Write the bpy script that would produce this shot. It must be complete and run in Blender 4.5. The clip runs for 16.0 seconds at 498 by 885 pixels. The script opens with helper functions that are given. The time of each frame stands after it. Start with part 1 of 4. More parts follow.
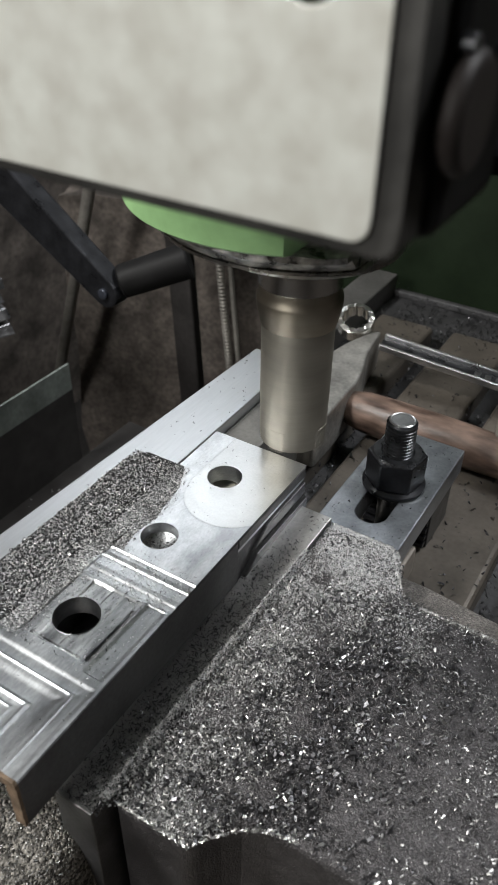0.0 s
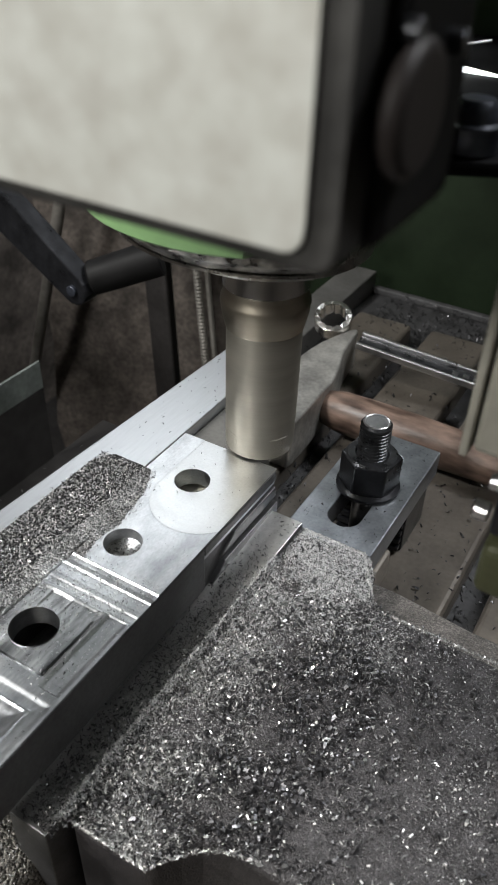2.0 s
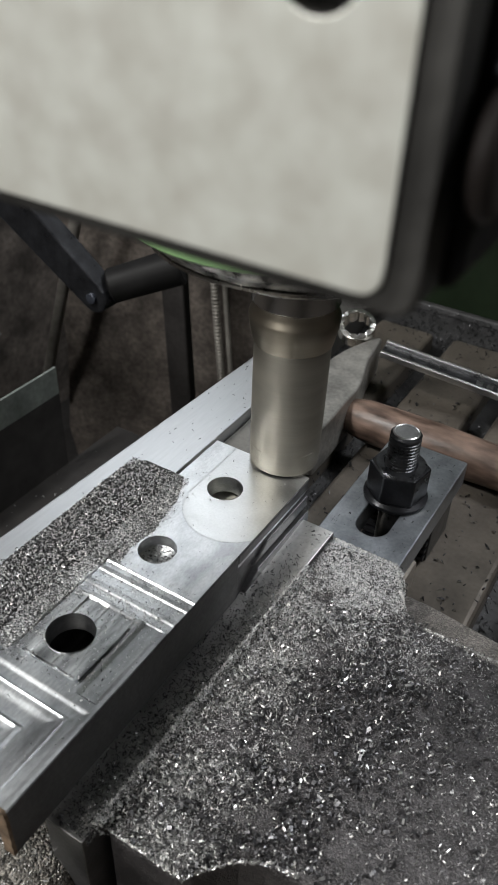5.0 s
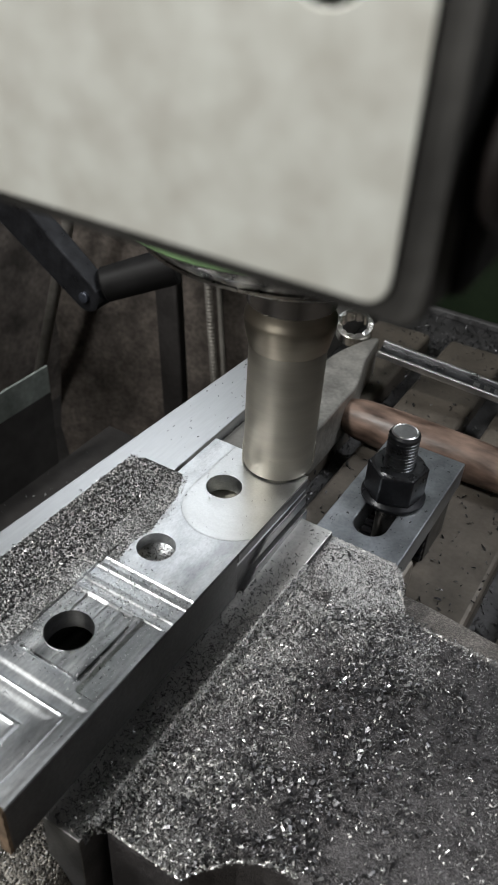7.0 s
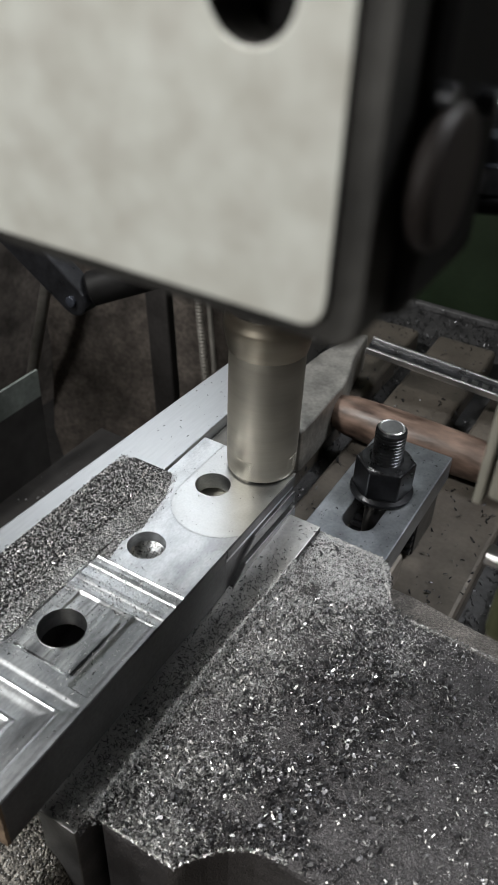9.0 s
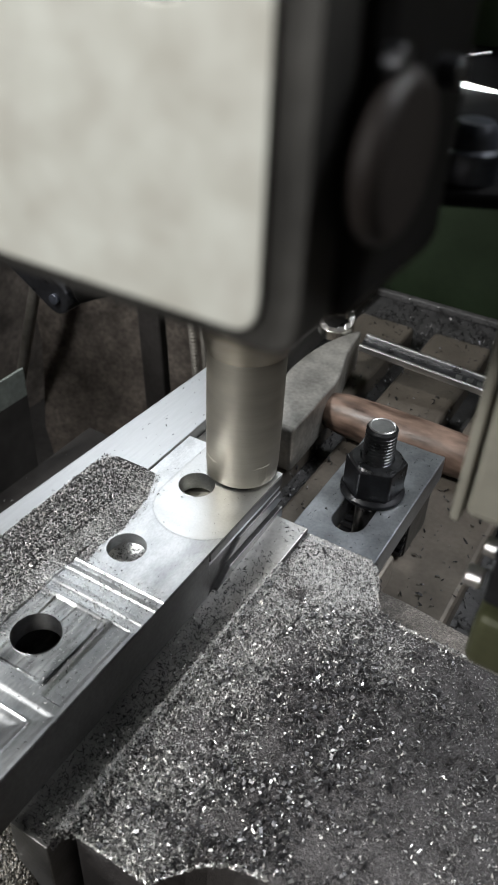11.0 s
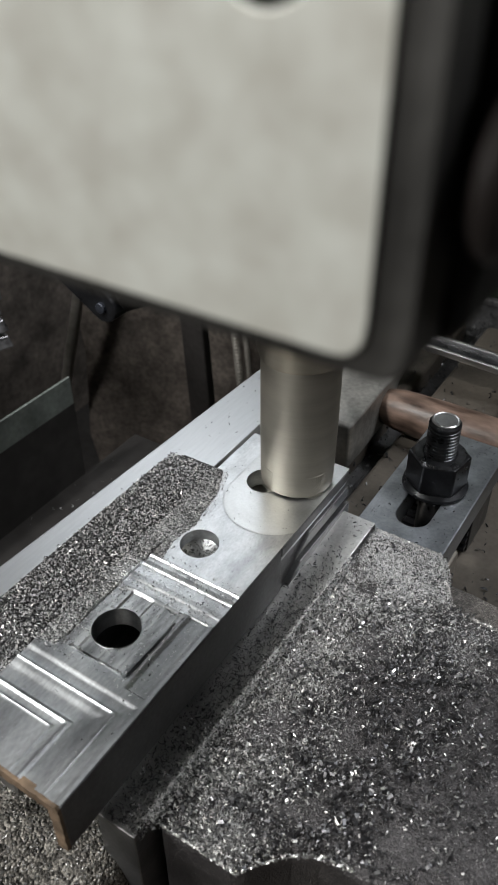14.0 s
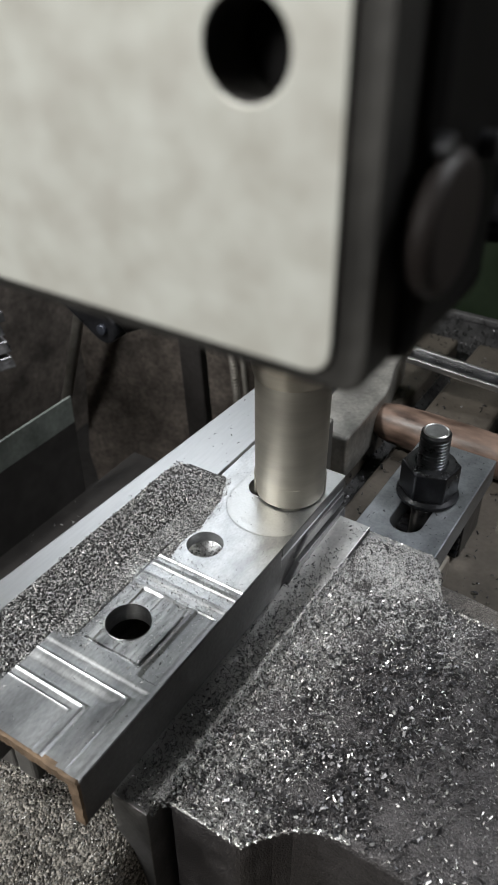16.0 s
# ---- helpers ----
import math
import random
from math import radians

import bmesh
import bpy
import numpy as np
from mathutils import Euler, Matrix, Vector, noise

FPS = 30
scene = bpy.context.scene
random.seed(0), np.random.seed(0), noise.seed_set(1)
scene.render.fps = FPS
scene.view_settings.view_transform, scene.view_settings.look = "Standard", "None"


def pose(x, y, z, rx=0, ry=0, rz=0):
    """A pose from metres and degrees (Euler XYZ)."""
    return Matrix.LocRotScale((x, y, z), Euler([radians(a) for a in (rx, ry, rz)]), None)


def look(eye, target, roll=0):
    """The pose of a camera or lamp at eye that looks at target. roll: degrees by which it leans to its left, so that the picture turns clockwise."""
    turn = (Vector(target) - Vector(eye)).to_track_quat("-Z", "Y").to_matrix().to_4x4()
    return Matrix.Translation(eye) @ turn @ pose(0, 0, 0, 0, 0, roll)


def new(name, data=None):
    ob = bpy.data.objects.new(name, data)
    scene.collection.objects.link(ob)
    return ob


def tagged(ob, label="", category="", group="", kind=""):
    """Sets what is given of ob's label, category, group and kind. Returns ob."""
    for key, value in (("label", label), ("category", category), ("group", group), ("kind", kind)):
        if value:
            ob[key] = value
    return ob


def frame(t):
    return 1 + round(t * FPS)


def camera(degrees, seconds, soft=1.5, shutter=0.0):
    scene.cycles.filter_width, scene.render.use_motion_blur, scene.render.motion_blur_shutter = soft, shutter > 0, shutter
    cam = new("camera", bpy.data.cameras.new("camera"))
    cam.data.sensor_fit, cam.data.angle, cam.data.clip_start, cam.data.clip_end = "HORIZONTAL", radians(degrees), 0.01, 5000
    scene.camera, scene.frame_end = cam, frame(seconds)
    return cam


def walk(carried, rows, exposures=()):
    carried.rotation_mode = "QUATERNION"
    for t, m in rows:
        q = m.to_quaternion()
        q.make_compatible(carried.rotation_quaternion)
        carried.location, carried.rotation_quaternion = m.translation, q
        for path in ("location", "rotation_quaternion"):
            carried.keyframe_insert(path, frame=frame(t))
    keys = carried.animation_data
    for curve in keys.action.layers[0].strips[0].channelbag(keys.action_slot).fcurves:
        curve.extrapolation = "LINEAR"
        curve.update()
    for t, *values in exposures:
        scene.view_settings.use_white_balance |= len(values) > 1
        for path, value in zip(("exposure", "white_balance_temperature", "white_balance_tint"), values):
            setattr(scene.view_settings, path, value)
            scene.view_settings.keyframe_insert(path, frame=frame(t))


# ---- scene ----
# World: x across the feed, y along the feed, z up; z = 0 is the milled face of the workpiece.
cam = camera(35.01, 16.0, soft=0.45, shutter=0.35)
cam.data.dof.use_dof, cam.data.dof.focus_distance, cam.data.dof.aperture_fstop = True, 0.385, 30.0
PATH = [
    (0, 0.1329, -0.2796, 0.2368, 53.61, -0.72, 31.73),
    (0.5, 0.1293, -0.2682, 0.2356, 53.31, -1.11, 31.29),
    (1, 0.1318, -0.2626, 0.2361, 53.36, -1.63, 30.96),
    (1.5, 0.1300, -0.2688, 0.2374, 53.53, -1.95, 31.07),
    (2, 0.1330, -0.2631, 0.2335, 53.24, -1.62, 30.89),
    (2.5, 0.1194, -0.2643, 0.2329, 52.83, -1.83, 30.63),
    (3, 0.1159, -0.2665, 0.2381, 53.30, -2.40, 30.36),
    (3.2, 0.1159, -0.2697, 0.2419, 53.31, -2.03, 30.71),
    (5.3, 0.1224, -0.2607, 0.2348, 53.47, -2.07, 31.91),
    (5.5, 0.1212, -0.2643, 0.2361, 53.45, -2.11, 31.80),
    (6, 0.1234, -0.2599, 0.2327, 53.15, -1.87, 31.61),
    (6.5, 0.1203, -0.2542, 0.2303, 52.96, -2.50, 31.66),
    (7, 0.1186, -0.2571, 0.2335, 53.44, -2.88, 31.76),
    (7.5, 0.1206, -0.2587, 0.2337, 53.42, -2.20, 31.59),
    (8, 0.1143, -0.2542, 0.2318, 53.35, -2.16, 31.95),
    (8.5, 0.1232, -0.2531, 0.2353, 53.50, -2.62, 31.27),
    (8.7, 0.1249, -0.2557, 0.2386, 53.34, -2.18, 31.01),
    (10.8, 0.1251, -0.2376, 0.2306, 53.07, -2.33, 30.96),
    (11, 0.1257, -0.2393, 0.2325, 53.09, -2.36, 30.99),
    (11.5, 0.1358, -0.2370, 0.2426, 53.45, -2.69, 30.46),
    (12, 0.1306, -0.2438, 0.2372, 53.47, -2.90, 30.78),
    (12.5, 0.1189, -0.2404, 0.2340, 53.04, -1.52, 32.22),
    (13, 0.1248, -0.2418, 0.2353, 52.98, -0.27, 32.25),
    (13.5, 0.1233, -0.2441, 0.2344, 53.13, -0.05, 32.22),
    (14, 0.1167, -0.2377, 0.2321, 53.13, 0.18, 32.66),
    (14.5, 0.1229, -0.2420, 0.2346, 53.23, 0.50, 32.50),
    (15, 0.1211, -0.2446, 0.2355, 53.90, 0.85, 32.13),
    (15.5, 0.1216, -0.2439, 0.2368, 54.14, 0.54, 32.41),
    (16, 0.1270, -0.2514, 0.2415, 54.58, 0.19, 32.46),
]
walk(cam, [(t, pose(x, y, z, rx, ry, rz)) for t, x, y, z, rx, ry, rz in PATH],
     exposures=[(0, 0.13), (1.5, 0.14), (2.0, 0.13), (2.5, 0.0), (8.5, -0.04), (11.0, 0.23), (11.5, 0.35), (12.0, 0.50), (12.5, 0.10), (13.0, -0.06), (15.5, -0.08), (16.0, 0.10)])

# How far the table has been fed along y.
FEED = [(0, -0.0054), (3, 0.0002), (5.5, 0.0066), (8.5, 0.0139), (11, 0.0194), (12.5, 0.0251), (14, 0.0305), (16, 0.0364)]
SPINDLE = (-0.0180, 0.0122)
HUB_X, HUB_Y = 0.0775, -0.0590

# ---- light ----
world = bpy.data.worlds.new("workshop")
world.use_nodes = True
scene.world = world
world.node_tree.nodes["Background"].inputs[0].default_value = (0.75, 0.8, 0.9, 1)
world.node_tree.nodes["Background"].inputs[1].default_value = 0.02


def area_lamp(name, eye, target, sx, sy, power, color):
    data = bpy.data.lights.new(name, "AREA")
    data.shape, data.size, data.size_y, data.energy, data.color = "RECTANGLE", sx, sy, power, color
    ob = new(name, data)
    ob.matrix_world = look(eye, target)
    return ob


area_lamp("ceiling_tube_back", (-0.95, 1.15, 1.35), (0, 0, 0), 0.9, 0.5, 6, (0.93, 0.97, 1.0))
area_lamp("work_lamp_front", (-0.22, -1.0, 0.62), (0.02, -0.1, 0.1), 0.2, 0.2, 5.6, (1.0, 0.98, 0.94))
area_lamp("work_lamp_side", (-0.55, -0.50, 0.95), (0.0, -0.05, 0.0), 0.16, 0.16, 12.0, (1.0, 0.99, 0.96))
# unseen fill light added overhead to lift jaw, table and wall
area_lamp("overhead_fill", (0.75, 0.75, 1.70), (0.15, 0.0, 0), 1.0, 0.7, 31, (0.96, 0.98, 1.0))


# ---- materials ----
def material(name, base, rough=0.5, metal=0.0, vary=0.25, scale=60.0, bump=0.1, bump_scale=400.0, fine=0.15,
             tint=None, spec=0.5, stretch=(1, 1, 1), rough_vary=0.12):
    """Base colour with stains at a wide scale and grain at a fine one, roughness wear and fine relief."""
    m = bpy.data.materials.new(name)
    m.use_nodes = True
    n, l = m.node_tree.nodes, m.node_tree.links
    b = n["Principled BSDF"]
    b.inputs["Metallic"].default_value = metal
    b.inputs["Specular IOR Level"].default_value = spec
    co = n.new("ShaderNodeTexCoord")
    mp = n.new("ShaderNodeMapping")
    mp.inputs["Scale"].default_value = stretch
    l.new(co.outputs["Object"], mp.inputs["Vector"])
    big = n.new("ShaderNodeTexNoise")
    big.inputs["Scale"].default_value, big.inputs["Detail"].default_value = scale, 5
    small = n.new("ShaderNodeTexNoise")
    small.inputs["Scale"].default_value, small.inputs["Detail"].default_value = bump_scale, 3
    l.new(mp.outputs[0], big.inputs["Vector"])
    l.new(mp.outputs[0], small.inputs["Vector"])
    ramp = n.new("ShaderNodeValToRGB")
    lo, hi = 1 - vary, 1 + vary
    t = tint or base
    ramp.color_ramp.elements[0].position, ramp.color_ramp.elements[1].position = 0.32, 0.68
    ramp.color_ramp.elements[0].color = (t[0] * lo, t[1] * lo, t[2] * lo, 1)
    ramp.color_ramp.elements[1].color = (min(base[0] * hi, 1), min(base[1] * hi, 1), min(base[2] * hi, 1), 1)
    l.new(big.outputs[0], ramp.inputs[0])
    mix = n.new("ShaderNodeMix")
    mix.data_type, mix.blend_type = "RGBA", "OVERLAY"
    mix.inputs[0].default_value = fine
    l.new(ramp.outputs[0], mix.inputs[6])
    l.new(small.outputs[0], mix.inputs[7])
    l.new(mix.outputs[2], b.inputs["Base Color"])
    rr = n.new("ShaderNodeMapRange")
    rr.inputs["To Min"].default_value, rr.inputs["To Max"].default_value = max(rough - rough_vary, 0.04), min(rough + rough_vary, 1)
    l.new(big.outputs[0], rr.inputs[0])
    l.new(rr.outputs[0], b.inputs["Roughness"])
    bp = n.new("ShaderNodeBump")
    bp.inputs["Strength"].default_value, bp.inputs["Distance"].default_value = bump, 0.0006
    l.new(small.outputs[0], bp.inputs["Height"])
    l.new(bp.outputs[0], b.inputs["Normal"])
    return m


STEEL_CUT = material("milled_steel", (0.51, 0.525, 0.535), 0.35, 1.0, 0.34, 75, 0.12, 1100, 0.3, tint=(0.42, 0.43, 0.45), stretch=(1, 0.5, 1), rough_vary=0.16)
STEEL_FRESH = material("freshly_faced_steel", (0.53, 0.54, 0.545), 0.35, 1.0, 0.1, 70, 0.05, 900, 0.15)
# near passes and streaked pocket: reflection of the dark room put into the colour
STEEL_OLD = material("older_steel_dark_reflection", (0.34, 0.352, 0.362), 0.40, 1.0, 0.34, 60, 0.14, 900, 0.35, tint=(0.30, 0.31, 0.325), stretch=(1, 0.4, 1), rough_vary=0.12)
STEEL_POCKET = material("streaked_milled_steel", (0.40, 0.41, 0.415), 0.36, 1.0, 0.45, 130, 0.35, 700, 0.5, tint=(0.13, 0.135, 0.14), stretch=(1, 0.22, 1), rough_vary=0.15)
STEEL_DUSTY = material("dusty_milled_steel", (0.30, 0.304, 0.307), 0.45, 0.85, 0.35, 90, 0.5, 1300, 0.5)
STEEL_SIDE = material("rolled_steel_side", (0.125, 0.125, 0.127), 0.5, 0.6, 0.3, 40, 0.2, 500, 0.3)
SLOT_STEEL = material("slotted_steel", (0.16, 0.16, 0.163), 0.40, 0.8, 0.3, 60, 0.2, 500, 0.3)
STEEL_BRIGHT = material("ground_steel", (0.52, 0.535, 0.55), 0.38, 1.0, 0.06, 30, 0.04, 700, 0.1, stretch=(1, 0.1, 1))
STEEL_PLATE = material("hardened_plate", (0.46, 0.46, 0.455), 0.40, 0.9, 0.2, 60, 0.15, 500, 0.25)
TOOL_SHANK = material("brown_tool_steel", (0.36, 0.325, 0.265), 0.42, 1.0, 0.12, 40, 0.04, 300, 0.1, stretch=(1, 1, 4))
STEEL_TOOL = material("tool_steel", (0.44, 0.42, 0.365), 0.55, 1.0, 0.1, 40, 0.04, 300, 0.1, stretch=(1, 1, 4))
STEEL_NOSE = material("spindle_steel", (0.5, 0.49, 0.46), 0.28, 1.0, 0.3, 80, 0.3, 300, 0.3)
NUT_STEEL = material("polished_nut_steel", (0.62, 0.61, 0.585), 0.22, 1.0, 0.08, 60, 0.03, 300, 0.08)
CHROME = material("chrome", (0.78, 0.78, 0.79), 0.32, 1.0, 0.05, 60, 0.02, 300, 0.05)
BLACK_OXIDE = material("black_oxide", (0.026, 0.027, 0.031), 0.31, 0.55, 0.3, 90, 0.12, 600, 0.25)
OXIDE_LIGHT = material("lighter_black_oxide", (0.085, 0.088, 0.095), 0.3, 0.8, 0.4, 120, 0.12, 600, 0.25)
STRAP = material("blued_steel", (0.35, 0.375, 0.405), 0.36, 0.85, 0.22, 60, 0.15, 600, 0.25)
CAST = material("cast_iron", (0.085, 0.085, 0.088), 0.62, 0.35, 0.3, 50, 0.5, 350, 0.35)
SWARF_BED = material("swarf_dust", (0.065, 0.065, 0.067), 0.5, 0.45, 0.22, 140, 1.0, 800, 0.8)


def grainy(m, cells, amount, depth):
    """Adds loose grains to a material: cells of uneven shade with raised middles."""
    n, l = m.node_tree.nodes, m.node_tree.links
    b = n["Principled BSDF"]
    co = n.new("ShaderNodeTexCoord")
    vo = n.new("ShaderNodeTexVoronoi")
    vo.inputs["Scale"].default_value = cells
    l.new(co.outputs["Object"], vo.inputs["Vector"])
    bw = n.new("ShaderNodeRGBToBW")
    l.new(vo.outputs["Color"], bw.inputs[0])
    rg = n.new("ShaderNodeMapRange")
    rg.inputs["From Min"].default_value, rg.inputs["From Max"].default_value = 0.3, 0.75
    rg.inputs["To Min"].default_value, rg.inputs["To Max"].default_value = 1 - amount, 1 + amount * 1.6
    l.new(bw.outputs[0], rg.inputs[0])
    sc = n.new("ShaderNodeVectorMath")
    sc.operation = "SCALE"
    l.new(b.inputs["Base Color"].links[0].from_socket, sc.inputs[0])
    l.new(rg.outputs[0], sc.inputs["Scale"])
    l.new(sc.outputs[0], b.inputs["Base Color"])
    bp = n.new("ShaderNodeBump")
    bp.inputs["Strength"].default_value, bp.inputs["Distance"].default_value = 1.0, depth
    bp.invert = True
    l.new(vo.outputs["Distance"], bp.inputs["Height"])
    l.new(b.inputs["Normal"].links[0].from_socket, bp.inputs["Normal"])
    l.new(bp.outputs[0], b.inputs["Normal"])
    return m


def ring_marks(m, cx, cy, pitch, depth):
    """Concentric tool marks round a point of the thing."""
    n, l = m.node_tree.nodes, m.node_tree.links
    b = n["Principled BSDF"]
    co = n.new("ShaderNodeTexCoord")
    mp = n.new("ShaderNodeMapping")
    mp.inputs["Location"].default_value = (-cx, -cy, 0)
    l.new(co.outputs["Object"], mp.inputs["Vector"])
    wv = n.new("ShaderNodeTexWave")
    wv.wave_type, wv.rings_direction = "RINGS", "Z"
    wv.inputs["Scale"].default_value, wv.inputs["Distortion"].default_value = 0.314 / pitch / 2, 1.2
    wv.inputs["Detail"].default_value, wv.inputs["Detail Scale"].default_value = 2, 3
    l.new(mp.outputs[0], wv.inputs["Vector"])
    bp = n.new("ShaderNodeBump")
    bp.inputs["Strength"].default_value, bp.inputs["Distance"].default_value = 0.5, depth
    l.new(wv.outputs[0], bp.inputs["Height"])
    l.new(b.inputs["Normal"].links[0].from_socket, bp.inputs["Normal"])
    l.new(bp.outputs[0], b.inputs["Normal"])


ring_marks(STEEL_FRESH, 0.0075, 0.0615, 0.0017, 0.000022)
grainy(STEEL_DUSTY, 1150, 0.5, 0.0006)
ring_marks(STEEL_CUT, 0.030, 0.09, 0.0011, 0.000010)
grainy(SWARF_BED, 1500, 0.4, 0.0008)
JAW_BED = material("oily_jaw_iron", (0.064, 0.061, 0.063), 0.41, 0.5, 0.3, 110, 0.6, 900, 0.5)
grainy(JAW_BED, 1700, 0.25, 0.0003)
SOOTY = material("sooty_scuffed_steel", (0.36, 0.35, 0.33), 0.3, 0.9, 0.8, 130, 0.6, 400, 0.5, tint=(0.03, 0.03, 0.03))
TABLE_IRON = material("oily_table_iron", (0.150, 0.132, 0.112), 0.40, 0.3, 0.3, 25, 0.1, 300, 0.25)
HAMMER_STEEL = material("worn_hammer_steel", (0.45, 0.44, 0.415), 0.40, 0.7, 0.35, 45, 0.3, 350, 0.35)
WOOD = material("oiled_wood", (0.15, 0.102, 0.080), 0.42, 0.0, 0.65, 110, 0.5, 260, 0.5, tint=(0.07, 0.041, 0.031), stretch=(0.3, 1, 1), rough_vary=0.2)
PLATE_WHITE = material("brushed_aluminium_panel", (0.63, 0.645, 0.60), 0.45, 0.25, 0.075, 150, 0.05, 200, 0.10, tint=(0.62, 0.615, 0.56))
BLACK_PLASTIC = material("black_plastic", (0.010, 0.0098, 0.010), 0.55, 0.0, 0.3, 50, 0.1, 300, 0.2, spec=0.15)
SHELF_BLACK = material("dull_black", (0.006, 0.006, 0.007), 0.7, 0.0, 0.3, 40, 0.1, 200, 0.2, spec=0.08)
RUBBER = material("dark_rubber_edge", (0.030, 0.029, 0.027), 0.6, 0.0, 0.5, 90, 0.3, 300, 0.3)
KNOB_BROWN = material("brown_bakelite", (0.02, 0.016, 0.015), 0.5, 0.0, 0.2, 60, 0.05, 300, 0.1)
GREEN = material("green_machine_enamel", (0.27, 0.46, 0.21), 0.4, 0.0, 0.15, 30, 0.1, 200, 0.15)
GREEN_COVER = material("dark_green_cover", (0.045, 0.060, 0.036), 0.5, 0.0, 0.25, 14, 0.1, 120, 0.2, spec=0.3)
GREEN_DARK = material("dark_green_enamel", (0.014, 0.023, 0.012), 0.45, 0.0, 0.3, 12, 0.1, 120, 0.2, spec=0.25)
HUB = material("greasy_hub", (0.05, 0.056, 0.072), 0.35, 0.5, 0.6, 90, 0.5, 300, 0.4)
GREY_PAINT = material("grey_beige_paint", (0.36, 0.35, 0.3), 0.5, 0.0, 0.15, 40, 0.08, 200, 0.12)
WALL = material("sooty_plaster", (0.112, 0.098, 0.088), 0.85, 0.0, 0.5, 14, 1.0, 90, 0.8)
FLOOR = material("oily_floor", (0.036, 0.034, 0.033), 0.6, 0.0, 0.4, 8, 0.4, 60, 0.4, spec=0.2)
SACK = material("brown_concrete_block", (0.125, 0.107, 0.094), 0.85, 0.0, 0.45, 30, 1.0, 160, 0.8)
DARK_POST = material("dark_dusty_steel", (0.040, 0.037, 0.036), 0.6, 0.2, 0.3, 25, 0.3, 200, 0.3)
OLIVE = material("oily_olive_block", (0.085, 0.091, 0.046), 0.45, 0.1, 0.3, 60, 0.1, 300, 0.2)
PIPE = material("grey_pipe", (0.29, 0.275, 0.25), 0.5, 0.4, 0.3, 20, 0.2, 150, 0.3)
OFFCUT = material("oily_steel_offcuts", (0.24, 0.24, 0.25), 0.32, 0.85, 0.5, 60, 0.8, 220, 0.4)
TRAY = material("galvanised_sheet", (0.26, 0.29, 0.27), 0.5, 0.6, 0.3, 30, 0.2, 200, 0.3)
RUST = material("flame_cut_rust", (0.17, 0.12, 0.08), 0.75, 0.2, 0.4, 120, 0.8, 500, 0.4)
CHIP = material("bright_steel_chips", (0.60, 0.60, 0.595), 0.35, 1.0, 0.2, 300, 0.1, 900, 0.1)
GRAIN = material("grey_steel_grains", (0.36, 0.36, 0.357), 0.42, 0.85, 0.5, 500, 0.2, 900, 0.3)
HEAP = material("packed_swarf", (0.20, 0.19, 0.172), 0.5, 0.5, 0.3, 90, 1.0, 700, 0.5)
grainy(HEAP, 900, 0.6, 0.0014)
DUST = material("pale_steel_dust", (0.50, 0.505, 0.51), 0.55, 0.5, 0.3, 500, 0.2, 900, 0.3)
CHIP_DARK = material("dark_steel_chips", (0.085, 0.085, 0.09), 0.33, 0.8, 0.4, 300, 0.2, 900, 0.2)
# emission stands in for the reflection on a bright strip; no lamp there
glow = bpy.data.materials.new("strip_glint_glow")
glow.use_nodes = True
glow.node_tree.nodes["Principled BSDF"].inputs["Emission Color"].default_value = (0.95, 1, 0.97, 1)
glow.node_tree.nodes["Principled BSDF"].inputs["Emission Strength"].default_value = 6.0

# ---- building helpers ----
FED = []          # things that ride on the table
BASE = {}


def thing(name, base, label, category, group="", kind="", rides=False):
    ob = new(name)
    ob.empty_display_size = 0.02
    ob.location = base
    BASE[ob.name] = Vector(base)
    tagged(ob, label, category, group, kind)
    if rides:
        FED.append(ob)
    return ob


def world_base(ob):
    p = Vector((0, 0, 0))
    while ob:
        p += BASE.get(ob.name, Vector((0, 0, 0)))
        ob = ob.parent
    return p


def part(name, bm, mat, parent, label="", bevel=0.0, segs=2, smooth=False):
    """One mesh object under a thing or a part; bm is in world coordinates."""
    me = bpy.data.meshes.new(name)
    bmesh.ops.translate(bm, verts=bm.verts, vec=-world_base(parent))
    bmesh.ops.recalc_face_normals(bm, faces=bm.faces)
    bm.to_mesh(me)
    bm.free()
    me.materials.append(mat)
    ob = new(name, me)
    ob.parent = parent
    BASE[ob.name] = Vector((0, 0, 0))
    if smooth:
        for p in me.polygons:
            p.use_smooth = True
        me.set_sharp_from_angle(angle=radians(35))
    if bevel:
        mod = ob.modifiers.new("edge", "BEVEL")
        mod.width, mod.segments, mod.limit_method, mod.angle_limit = bevel, segs, "ANGLE", radians(40)
    if label:
        tagged(ob, label)
    return ob


def single(name, bm, mat, base, label, category, kind="", rides=False, bevel=0.0, segs=2, smooth=False):
    """A thing that is one mesh."""
    me = bpy.data.meshes.new(name)
    bmesh.ops.translate(bm, verts=bm.verts, vec=-Vector(base))
    bmesh.ops.recalc_face_normals(bm, faces=bm.faces)
    bm.to_mesh(me)
    bm.free()
    me.materials.append(mat)
    ob = new(name, me)
    ob.location = base
    BASE[ob.name] = Vector(base)
    tagged(ob, label, category, "", kind)
    if smooth:
        for p in me.polygons:
            p.use_smooth = True
        me.set_sharp_from_angle(angle=radians(35))
    if bevel:
        mod = ob.modifiers.new("edge", "BEVEL")
        mod.width, mod.segments, mod.limit_method, mod.angle_limit = bevel, segs, "ANGLE", radians(40)
    if rides:
        FED.append(ob)
    return ob


